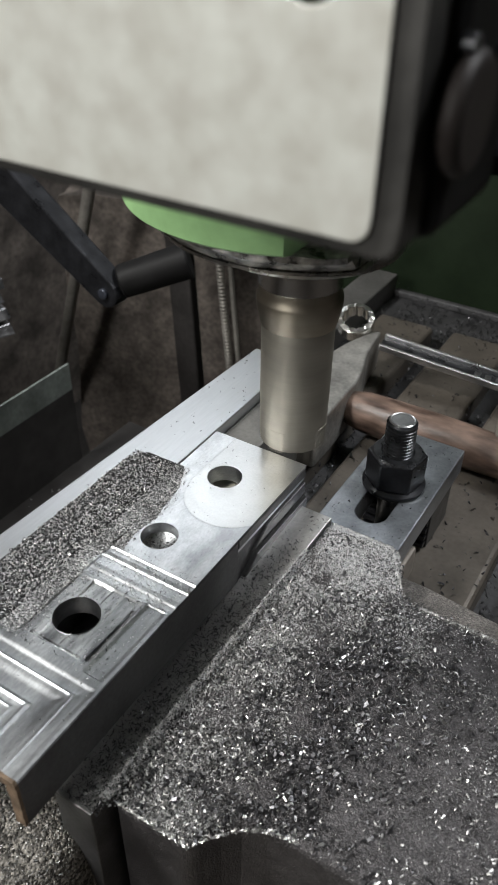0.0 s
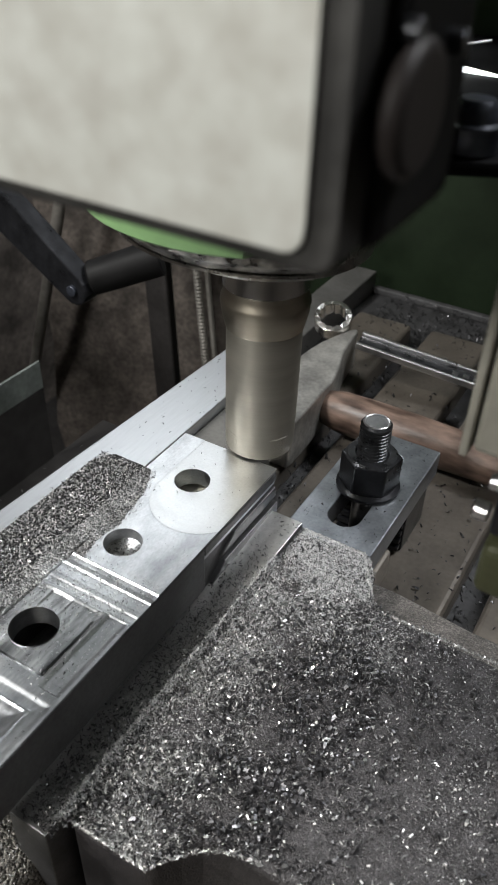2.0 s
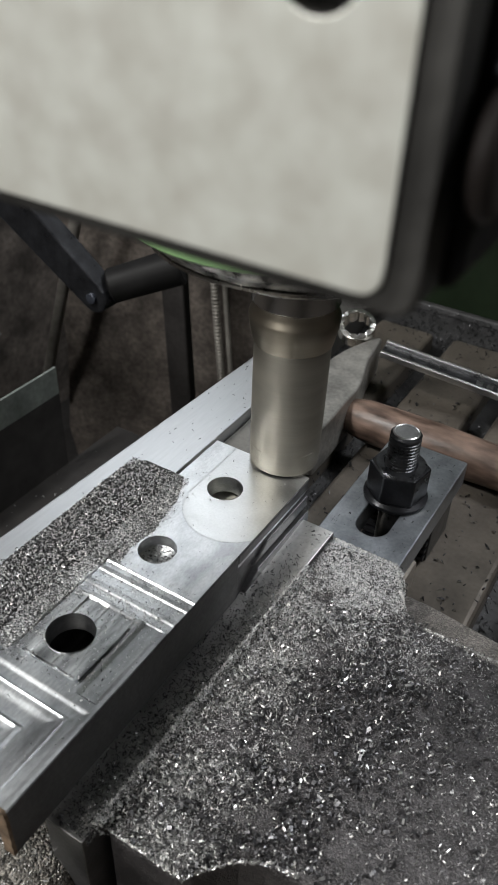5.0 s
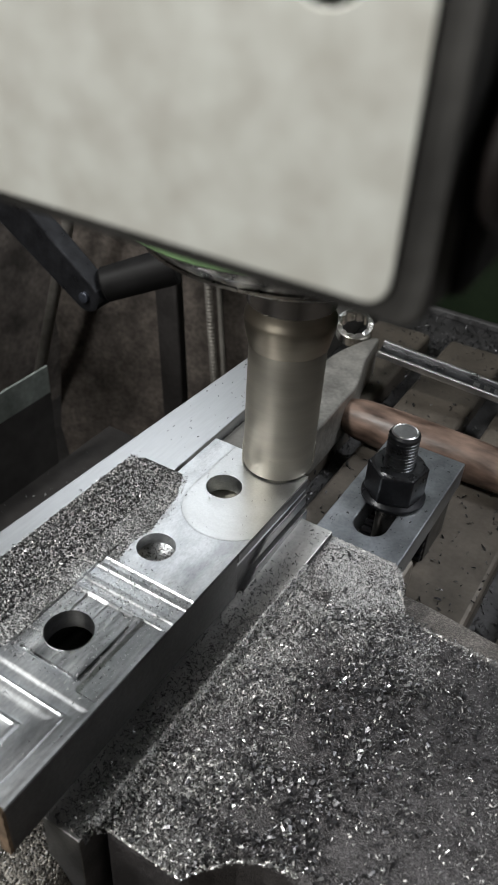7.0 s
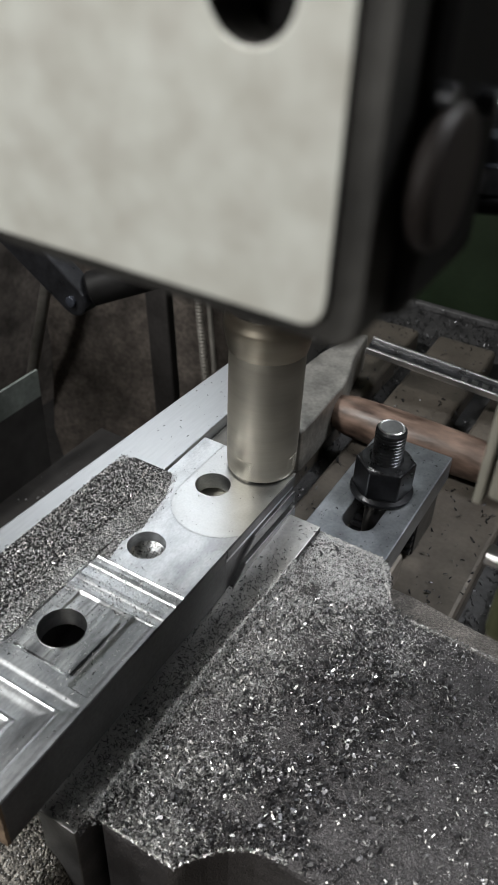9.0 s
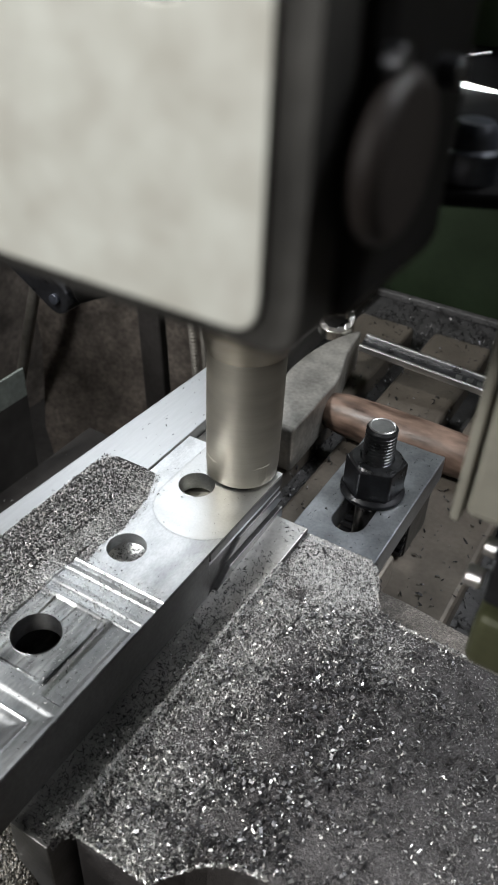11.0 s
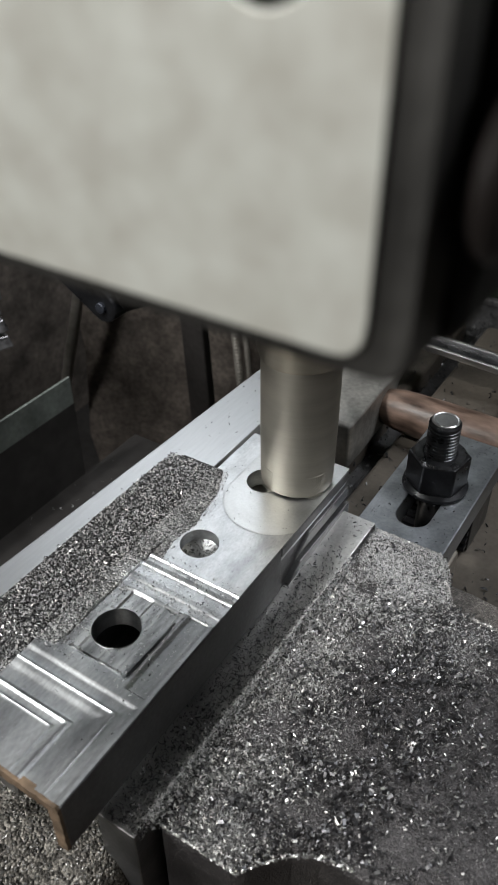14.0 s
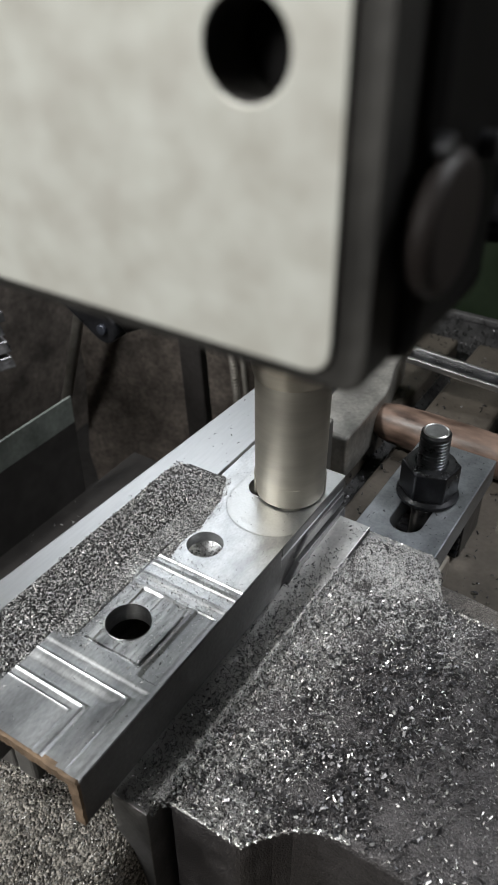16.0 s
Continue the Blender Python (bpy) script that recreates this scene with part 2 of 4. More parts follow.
def box(x0, x1, y0, y1, z0, z1, bm=None):
    bm = bm or bmesh.new()
    m = Matrix.Translation(((x0 + x1) / 2, (y0 + y1) / 2, (z0 + z1) / 2)) @ Matrix.Diagonal((x1 - x0, y1 - y0, z1 - z0, 1))
    bmesh.ops.create_cube(bm, size=1, matrix=m)
    return bm


def prism(outer, z0, z1, holes=()):
    """Outline (x, y) with holes, raised from z0 to z1."""
    bm = bmesh.new()
    rings = []
    for loop in (outer, *holes):
        lo = [bm.verts.new((x, y, z0)) for x, y in loop]
        hi = [bm.verts.new((x, y, z1)) for x, y in loop]
        rings.append((lo, hi))
    for k in (0, 1):
        edges = []
        for r in rings:
            v = r[k]
            edges += [bm.edges.new((v[i], v[(i + 1) % len(v)])) for i in range(len(v))]
        bmesh.ops.triangle_fill(bm, use_beauty=True, use_dissolve=True, edges=edges)
    for lo, hi in rings:
        for i in range(len(lo)):
            j = (i + 1) % len(lo)
            bm.faces.new((lo[i], lo[j], hi[j], hi[i]))
    return bm


def ring_pts(cx, cy, r, n=32, a0=0.0):
    return [(cx + r * math.cos(a0 + 2 * math.pi * i / n), cy + r * math.sin(a0 + 2 * math.pi * i / n)) for i in range(n)]


def slot_pts(cx, y0, y1, r, n=10):
    a = [(cx + r * math.cos(math.pi * i / n), y1 - r + r * math.sin(math.pi * i / n)) for i in range(n + 1)]
    b = [(cx - r * math.cos(math.pi * i / n), y0 + r - r * math.sin(math.pi * i / n)) for i in range(n + 1)]
    return a + b


def lathe(profile, n=48, m=None):
    """Profile of (radius, z) turned round z; closed at the axis where the radius is 0."""
    bm = bmesh.new()
    rows = []
    for r, z in profile:
        if r < 1e-6:
            rows.append([bm.verts.new((0, 0, z))])
        else:
            rows.append([bm.verts.new((r * math.cos(2 * math.pi * i / n), r * math.sin(2 * math.pi * i / n), z)) for i in range(n)])
    for a, b in zip(rows, rows[1:]):
        for i in range(n):
            j = (i + 1) % n
            f = [a[i % len(a)], a[j % len(a)], b[j % len(b)], b[i % len(b)]]
            f = list(dict.fromkeys(f))
            if len(f) > 2:
                bm.faces.new(f)
    if m is not None:
        bm.transform(m)
    return bm


def rod(a, b, r, n=20, r2=None):
    """A round bar from a to b."""
    a, b = Vector(a), Vector(b)
    q = (b - a).to_track_quat("Z", "Y").to_matrix().to_4x4()
    h = (b - a).length
    r2 = r if r2 is None else r2
    e = min(r, r2) * 0.12
    return lathe([(0, 0), (r - e, 0), (r, e), (r2, h - e), (r2 - e, h), (0, h)], n, Matrix.Translation(a) @ q)


def sweep(points, r, n=10):
    """A round hose along points."""
    bm = bmesh.new()
    pts = [Vector(p) for p in points]
    prev = None
    for i, p in enumerate(pts):
        d = (pts[min(i + 1, len(pts) - 1)] - pts[max(i - 1, 0)]).normalized()
        q = d.to_track_quat("Z", "Y").to_matrix()
        rad = r(i) if callable(r) else r
        ring = [bm.verts.new(p + q @ Vector((rad * math.cos(2 * math.pi * k / n), rad * math.sin(2 * math.pi * k / n), 0))) for k in range(n)]
        if prev:
            for k in range(n):
                bm.faces.new((prev[k], prev[(k + 1) % n], ring[(k + 1) % n], ring[k]))
        else:
            bm.faces.new(ring[::-1])
        prev = ring
    bm.faces.new(prev)
    return bm


# ---- the room ----
def room():
    def slab(name, b, mat, label):
        return single(name, b, mat, (0, 0, -1.0), label, "room shell", "structure")
    slab("floor", box(-2.2, 2.2, -2.2, 2.2, -1.1, -1.0), FLOOR, "dark oily workshop floor with scattered swarf")
    slab("wall_west", box(-1.35, -1.25, -2.2, 2.2, -1.0, 1.8), WALL, "sooty brown plaster workshop wall")
    slab("wall_north", box(-1.25, 2.2, 1.45, 1.55, -1.0, 1.8), WALL, "sooty brown plaster workshop wall")
    slab("wall_east", box(2.1, 2.2, -2.1, 1.45, -1.0, 1.8), WALL, "sooty brown plaster workshop wall")
    slab("wall_south", box(-1.25, 2.1, -2.2, -2.1, -1.0, 1.8), WALL, "sooty brown plaster workshop wall")
    slab("ceiling", box(-1.35, 2.2, -2.2, 1.55, 1.8, 1.9), WALL, "dark workshop ceiling")


room()

# ---- table and vise ----
TABLE_Z = -0.115
LAND_END = (0.385, 0.388, 0.392, 0.392)
LEDGE = material("oily_brown_iron", (0.165, 0.153, 0.142), 0.42, 0.2, 0.4, 60, 1.0, 700, 0.6)
grainy(LEDGE, 1300, 0.35, 0.0005)
LUG_IRON = material("bare_brown_iron", (0.28, 0.254, 0.222), 0.40, 0.3, 0.25, 30, 0.1, 300, 0.25)
LEDGE_FLAT = material("oily_grey_iron", (0.13, 0.127, 0.118), 0.5, 0.4, 0.25, 40, 0.15, 400, 0.25)
RIM_IRON = material("worn_rim_iron", (0.20, 0.196, 0.19), 0.42, 0.5, 0.2, 30, 0.1, 300, 0.2)


def milling_table():
    t = thing("milling_table", (0, 0, TABLE_Z - 0.09), "oily cast iron milling table with T-slots full of swarf", "milling table", rides=True)
    slots = (-0.055, 0.0175, 0.09)
    xs = [-0.118]
    for k in slots:
        xs += [k - 0.009, k + 0.009]
    xs.append(0.165)
    for i in range(0, len(xs), 2):
        part("land", box(xs[i], xs[i + 1], -0.55, LAND_END[i // 2], TABLE_Z - 0.022, TABLE_Z), TABLE_IRON, t, bevel=0.004, segs=3)
    part("side_rim", box(-0.172, -0.139, -0.55, 0.475, TABLE_Z - 0.022, TABLE_Z + 0.001), RIM_IRON, t, "worn paler rim of the table", bevel=0.0015)
    part("end_rim", box(-0.1388, 0.165, 0.468, 0.475, TABLE_Z - 0.0222, TABLE_Z - 0.014), CAST, t, bevel=0.002)
    part("bed", box(-0.172, 0.165, -0.55, 0.475, TABLE_Z - 0.09, TABLE_Z - 0.0222), CAST, t, bevel=0.002)


milling_table()


def jaw_top(y):
    """The sliding jaw sits a few degrees off the milled face."""
    return -0.0265 + 0.055 * (y + 0.03)


def plate_top(y):
    return jaw_top(y) + 0.0008 + 0.0026 * max(0.0, 1 + (y + 0.005) / 0.173)


def vise():
    v = thing("machine_vise", (0, 0, TABLE_Z), "grey cast iron machine vise covered in steel swarf", "machine vise", rides=True)
    # sliding jaw: broad block with a stepped flank and a recess in its front
    recess = [(0.0475, -0.1690), (0.0500, -0.1635), (0.0535, -0.1580), (0.0590, -0.1530), (0.068, -0.1500), (0.079, -0.1492)]
    outline = [(0.0110, -0.160), (0.0145, -0.165), (0.0150, -0.170)] + recess + [(0.26, -0.150), (0.26, -0.034), (0.12, -0.032), (0.071, -0.0305), (0.0665, -0.0285), (0.0635, -0.0245), (0.061, -0.017), (0.056, -0.008), (0.0505, -0.004), (0.0160, -0.0056)]
    bm = prism(outline, TABLE_Z, -0.033)
    for p in bm.verts:
        if p.co.z > -0.06:
            p.co.z = jaw_top(p.co.y)
    part("sliding_jaw", bm, JAW_BED, v, "cast iron sliding jaw under a carpet of swarf", bevel=0.0048, segs=5)
    bm = box(0.0012, 0.0180, -0.178, -0.0050, TABLE_Z, -0.0215)
    for p in bm.verts:
        p.co.x += 0.035 * (p.co.y + 0.005)
        if p.co.z > -0.06:
            p.co.z = plate_top(p.co.y)
    plate = part("jaw_plate", bm, STEEL_PLATE, v, "hardened jaw plate, bright on top, sides coloured darker", bevel=0.0004)
    # side faces take a darker steel: their shade and oxide put into the colour
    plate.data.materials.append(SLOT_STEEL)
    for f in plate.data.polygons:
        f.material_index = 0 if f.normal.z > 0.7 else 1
    jaw = part("fixed_jaw", prism([(-0.0905, -0.182), (-0.0905, -0.030), (-0.0875, -0.0215), (-0.083, -0.0185), (-0.064, -0.0185), (-0.0545, -0.0185), (-0.0545, -0.182)], TABLE_Z, -0.0135), SWARF_BED, v, "fixed jaw heaped with swarf", bevel=0.0012)
    jaw.data.materials.append(RIM_IRON)
    for f in jaw.data.polygons:
        f.material_index = 0 if f.normal.z > 0.7 else 1
    bm = box(-0.1035, -0.0698, -0.19, 0.116, -0.034, -0.0205)
    for p in bm.verts:
        if p.co.x < -0.09:
            p.co.x = -0.1015 + 0.045 * (p.co.y - 0.06)
    part("guide_bar", bm, STEEL_BRIGHT, v, "bright ground steel strip behind the jaw", bevel=0.0008)
    part("back_wall", box(-0.1, -0.072, -0.19, 0.112, TABLE_Z, -0.0342), CAST, v, bevel=0.002)
    part("vise_bed", box(-0.032, 0.0010, -0.165, -0.012, TABLE_Z, -0.045), CAST, v, bevel=0.002)
    part("lug", box(-0.0095, 0.041, -0.0030, 0.075, TABLE_Z, -0.094), LUG_IRON, v, "thin clamping lug of the vise", bevel=0.002)
    bm = prism([(0.052, -0.014), (0.066, -0.034), (0.26, -0.036), (0.26, -0.007), (0.105, -0.0045), (0.069, 0.001), (0.054, 0.001)], TABLE_Z, -0.040)
    for p in bm.verts:
        if p.co.z > -0.06:
            p.co.z = -0.0345 - 0.33 * (p.co.y + 0.034)
    part("sloped_ledge", bm, LEDGE, v, "brown oily ledge below the jaw", bevel=0.003, segs=3)
    part("inner_floor", box(-0.0696, -0.046, 0.0030, 0.080, TABLE_Z + 0.001, -0.0275), LEDGE_FLAT, v, "oily inner floor of the vise", bevel=0.001)
    part("parallel_bar", box(-0.0325, -0.0255, -0.18, -0.0525, -0.0448, -0.0290), STEEL_PLATE, v, "ground parallel bar", bevel=0.0006)
    part("rest_block", box(-0.045, -0.012, -0.052, -0.006, -0.0446, -0.0112), GREY_PAINT, v, "pale grey rest block under the channel", bevel=0.0006)
    part("slide_block", box(-0.0543, -0.0437, -0.1815, -0.02, TABLE_Z, -0.0305), RIM_IRON, v, "pale worn block under the channel", bevel=0.0015)


vise()

# ---- workpiece ----
HOLES = [(-0.0288, -0.0290, 0.0083), (-0.0303, -0.0785, 0.0083), (-0.0303, -0.1318, 0.0093)]
WP_X0, WP_Y0 = -0.0525, -0.194


def step(a, b, v):
    """0 below a, 1 above b, smooth between."""
    k = min(max((v - a) / (b - a), 0), 1)
    return k * k * (3 - 2 * k)


# depth of the nested passes by the way in from the corner
PASSES = ((0, 0), (0.003, -0.000518), (0.0056, -0.000432), (0.0066, 0), (0.0076, -0.000346), (0.0125, -0.00095), (0.016, -0.000864), (0.0178, -4.3e-05), (0.0186, -0.000432), (0.0206, -0.000605), (0.0216, -4.3e-05), (0.0224, -0.000259), (0.06, -0.000259))
# ridge profile across the old passes, from the near to the far side
RIDGES = ((0, 0), (0.08, -0.000277), (0.2, -0.000277), (0.25, 0.000138), (0.31, -6.9e-05), (0.38, -0.000347), (0.62, -0.000416), (0.68, 0.000138), (0.74, -0.000138), (0.8, -0.000485), (0.9, -0.000416), (0.94, 0.000138), (1, 0))


def fresh_way(x, y):
    """Distance from the axis of the finishing pass, which ended over the first hole."""
    return math.hypot(x + 0.0185, min(y + 0.0385, 0.0))


def wp_height(x, y):
    """Depth of the milled face: finished end, old passes, ridges, pocket and nested steps."""
    z = 0.0
    if -0.095 < y:
        z = 0.00012 * step(0.0221, 0.0228, fresh_way(x, y))
    if y <= -0.0935:
        z = 0.00012
    if -0.1125 < y <= -0.0935:
        u = (y + 0.1125) / 0.019
        for (a, za), (b, zb) in zip(RIDGES, RIDGES[1:]):
            if a <= u <= b:
                z += za + (zb - za) * step(a, b, u)
    elif -0.1505 < y <= -0.1125:
        z += -0.0005 * step(-0.0115, -0.0090, x) * step(-0.0010, -0.0035, x)
        inside = step(-0.046, -0.0445, x) * step(-0.0115, -0.0130, x) * step(-0.1475, -0.146, y) * step(-0.1130, -0.1145, y)
        z -= 0.0004 * inside
        z -= 0.0005 * inside * step(-0.0372, -0.0364, x) * step(-0.0265, -0.0273, x)
    elif y <= -0.1505:
        q = min(-0.0005 - x, -0.1535 - y)
        if q > 0:
            for (a, za), (b, zb) in zip(PASSES, PASSES[1:]):
                if a <= q <= b:
                    z = 0.00012 + za + (zb - za) * step(a, b, q)
    if abs(x + 0.0440) < 0.0004 and -0.148 < y < -0.082 or abs(x + 0.0133) < 0.0004 and -0.146 < y < -0.118 or abs(y + 0.1465) < 0.0004 and -0.040 < x < -0.016:
        z -= 0.0009
    return z


def workpiece():
    w = thing("steel_workpiece", (-0.026, -0.1, -0.03), "half-milled steel channel with three drilled holes in the vise", "workpiece", rides=True)
    bm = bmesh.new()
    nx, ny = 106, 390
    grid = []
    for j in range(ny + 1):
        row = []
        for i in range(nx + 1):
            x, y = WP_X0 + (-WP_X0) * i / nx, WP_Y0 + (-WP_Y0) * j / ny
            z = wp_height(x, y)
            for hx, hy, r in HOLES:
                d = math.hypot(x - hx, y - hy)
                if abs(d - r) < 0.0004 and d > 0:
                    x, y = hx + (x - hx) * r / d, hy + (y - hy) * r / d
            row.append(bm.verts.new((x, y, z)))
        grid.append(row)
    for j in range(ny):
        for i in range(nx):
            q = (grid[j][i], grid[j][i + 1], grid[j + 1][i + 1], grid[j + 1][i])
            cx, cy = sum(v.co.x for v in q) / 4, sum(v.co.y for v in q) / 4
            if any(math.hypot(cx - hx, cy - hy) < r - 0.0001 for hx, hy, r in HOLES):
                continue
            bm.faces.new(q)
    zones = []
    for f in bm.faces:
        c = f.calc_center_median()
        fresh = fresh_way(c.x, c.y) < 0.0224
        wob = 0.003 * noise.noise(Vector((c.x * 90, c.y * 90, 0)))
        edge = -0.0445 if c.y < -0.094 else -0.0395 if c.y < -0.056 else -0.0395 - 0.36 * (c.y + 0.056)
        dusty = -0.150 < c.y < -0.033 and c.x < edge + wob
        pocket = -0.1475 < c.y < -0.1140 and -0.0450 < c.x < -0.0125
        zones.append(2 if dusty else 1 if fresh else 4 if pocket else 3 if c.y < -0.1125 + wob * 0.3 else 0)
    face = part("milled_face", bm, STEEL_CUT, w, "bright milled face with tool marks and steps", smooth=True)
    face.data.materials.append(STEEL_FRESH)
    for m in (STEEL_DUSTY, STEEL_OLD, STEEL_POCKET):
        face.data.materials.append(m)
    face.data.polygons.foreach_set("material_index", zones)
    # right flank with two slots at the finished end
    flank = bmesh.new()
    box(-0.006, 0.0, WP_Y0, -0.062, -0.026, -0.0012, flank)
    box(-0.006, 0.0, -0.0618, 0.0, -0.0065, -0.0012, flank)
    part("flank", flank, STEEL_SIDE, w, "dark rolled flank of the channel", bevel=0.0006)
    part("flank_core", box(-0.0055, -0.0010, -0.0616, -0.0006, -0.026, -0.0066), STEEL_SIDE, w)
    for name, x1, y0, z0, z1 in (("flank_rib", 0.0004, -0.0500, -0.0165, -0.0105), ("flank_foot", 0.0016, -0.0600, -0.0262, -0.0195)):
        bm = box(-0.0056, x1, y0, -0.0002, z0, z1)
        for v in bm.verts:
            if v.co.y < -0.01 and v.co.z > (z0 + z1) / 2:
                v.co.y += 0.012
        part(name, bm, SLOT_STEEL, w, "machined grey rib on the flank", bevel=0.0005)
    part("far_flank", box(WP_X0, WP_X0 + 0.006, WP_Y0, 0.0, -0.03, -0.0012), STEEL_SIDE, w, bevel=0.0006)
    part("web", prism([(-0.0515, WP_Y0 + 0.001), (-0.0008, WP_Y0 + 0.001), (-0.0008, -0.0004), (-0.0515, -0.0004)], -0.009, -0.0016,
                      [ring_pts(x, y, r + 0.0002, 40) for x, y, r in HOLES]), STEEL_CUT, w)
    for x, y, r in HOLES:
        bm = lathe([(r + 0.0001, 0.0002), (r, -0.0004), (r - 0.0003, -0.0085), (r + 0.0004, -0.009)], 40, Matrix.Translation((x, y, 0)))
        part("hole_wall", bm, STEEL_CUT, face, "bored wall of a hole", smooth=True)
    x, y, r = HOLES[1]
    part("drill_point", lathe([(r + 0.0001, -0.0050), (r * 0.6, -0.0066), (0.0, -0.0085)], 32, Matrix.Translation((x, y, 0))), STEEL_CUT, w, "swarf-strewn conical bottom of a blind hole", smooth=True)
    # flame-cut end
    random.seed(5)
    bm = bmesh.new()
    n = 40
    prof = [(WP_X0 + 0.0005 + (0.0505 - 0.006) * i / 26, -0.0006) for i in range(27)]
    prof += [(-0.0025 + 0.0023 * math.sin(a * math.pi / 12), -0.0030 + 0.0024 * math.cos(a * math.pi / 12)) for a in range(0, 7)]
    prof += [(-0.0002, -0.004 - 0.022 * i / 12) for i in range(13)]
    lo = []
    for k, (x, z) in enumerate(prof):
        jit = random.uniform(-0.00025, 0.00025)
        if k < 28:
            b = (x, z - 0.0042 + jit)
        else:
            b = (min(x, -0.0002) - 0.0045, min(z, -0.0035) - 0.0)
        lo.append(((x, z), b))
    front = [[bm.verts.new((p[0], WP_Y0 - 0.0012 + random.uniform(-0.0002, 0.0002), p[1])) for p in pair] for pair in lo]
    back = [[bm.verts.new((p[0], WP_Y0 + 0.0015, p[1])) for p in pair] for pair in lo]
    for a, b, c, d in zip(front, front[1:], back, back[1:]):
        bm.faces.new((a[0], b[0], b[1], a[1]))
        bm.faces.new((a[0], c[0], d[0], b[0]))
        bm.faces.new((a[1], b[1], d[1], c[1]))
    part("cut_end", bm, RUST, w, "rust-brown flame-cut end of the channel")


workpiece()

# ---- clamp ----
STUD = (0.0175, 0.083)
STUD_END = material("smooth_grey_steel", (0.40, 0.405, 0.41), 0.38, 0.9, 0.12, 120, 0.05, 500, 0.15)


def hexagon(r, a0=0.0):
    return [(STUD[0] + r * math.cos(a0 + math.pi / 3 * i), STUD[1] + r * math.sin(a0 + math.pi / 3 * i)) for i in range(6)]


def clamp():
    outline = [(-0.0075, 0.0265), (0.0430, 0.0255), (0.0430, 0.1375), (-0.0075, 0.1375)]
    b = prism(outline, -0.078, -0.0605, [slot_pts(STUD[0], 0.043, 0.122, 0.0095)])
    single("clamp_strap", b, STRAP, (0.018, 0.08, -0.078), "blued steel clamp strap with a long slot", "clamp strap", rides=True, bevel=0.0009)
    # step block under the tail of the strap
    sb = thing("step_block", (0.02, 0.12, TABLE_Z), "dark toothed step block under the clamp strap", "step block", rides=True)
    part("body", box(-0.004, 0.040, 0.098, 0.134, TABLE_Z, -0.0782), BLACK_OXIDE, sb, bevel=0.001)
    for i in range(6):
        z = TABLE_Z + 0.003 + i * 0.0055
        part("tooth", box(-0.003, 0.039, 0.0935 + 0.0007 * i, 0.0979, z, z + 0.003), BLACK_OXIDE, sb)
    # stud with a turned thread
    st = thing("clamp_stud", (*STUD, TABLE_Z - 0.02), "black threaded clamping stud", "stud", rides=True)
    prof = [(0, TABLE_Z - 0.02), (0.0078, TABLE_Z - 0.02), (0.0078, -0.04)]
    z = -0.0395
    while z < -0.0185:
        prof += [(0.0089, z), (0.0089, z + 0.0005), (0.0077, z + 0.0012), (0.0077, z + 0.0015)]
        z += 0.0022
    prof += [(0.0088, -0.0178), (0.0088, -0.0165), (0.0076, -0.0152)]
    # lighter oxide on the thread: its grey glint is put into the colour
    part("thread", lathe(prof, 36, Matrix.Translation((*STUD, 0))), OXIDE_LIGHT, st, smooth=True)
    part("end_ring", lathe([(0.0077, -0.0153), (0.0076, -0.0149), (0.0070, -0.0145), (0.0064, -0.0147), (0.0063, -0.0150)], 36, Matrix.Translation((*STUD, 0))), CHROME, st, "bright bevelled rim of the stud", smooth=True)
    part("end_face", lathe([(0.0063, -0.0149), (0, -0.0149)], 36, Matrix.Translation((*STUD, 0))), STUD_END, st, "worn grey end of the stud", smooth=True)
    # collar nut
    nut = thing("collar_nut", (*STUD, -0.0603), "black hexagonal collar nut on the clamp strap", "nut", rides=True)
    b = prism(hexagon(0.0176, 0.35), -0.0565, -0.0375, [ring_pts(*STUD, 0.0086, 30)])
    part("hexagon", b, BLACK_OXIDE, nut, bevel=0.0011, segs=3)
    part("chamfer_ring", lathe([(0.0087, -0.0375), (0.0098, -0.0364), (0.0140, -0.0364), (0.0152, -0.0375)], 36, Matrix.Translation((*STUD, 0))), OXIDE_LIGHT, nut, "lighter chamfered top of the nut", smooth=True)
    part("collar", lathe([(0.0092, -0.0602), (0.0182, -0.0602), (0.0188, -0.0592), (0.0186, -0.0578), (0.0165, -0.0562), (0.0092, -0.0562)], 40, Matrix.Translation((*STUD, 0))), BLACK_OXIDE, nut, smooth=True)
    part("bore_cone", lathe([(0.0, -0.0605), (0.0088, -0.0605), (0.0088, -0.0612), (0.0, -0.0612)], 20, Matrix.Translation((*STUD, 0))), BLACK_OXIDE, nut)


clamp()


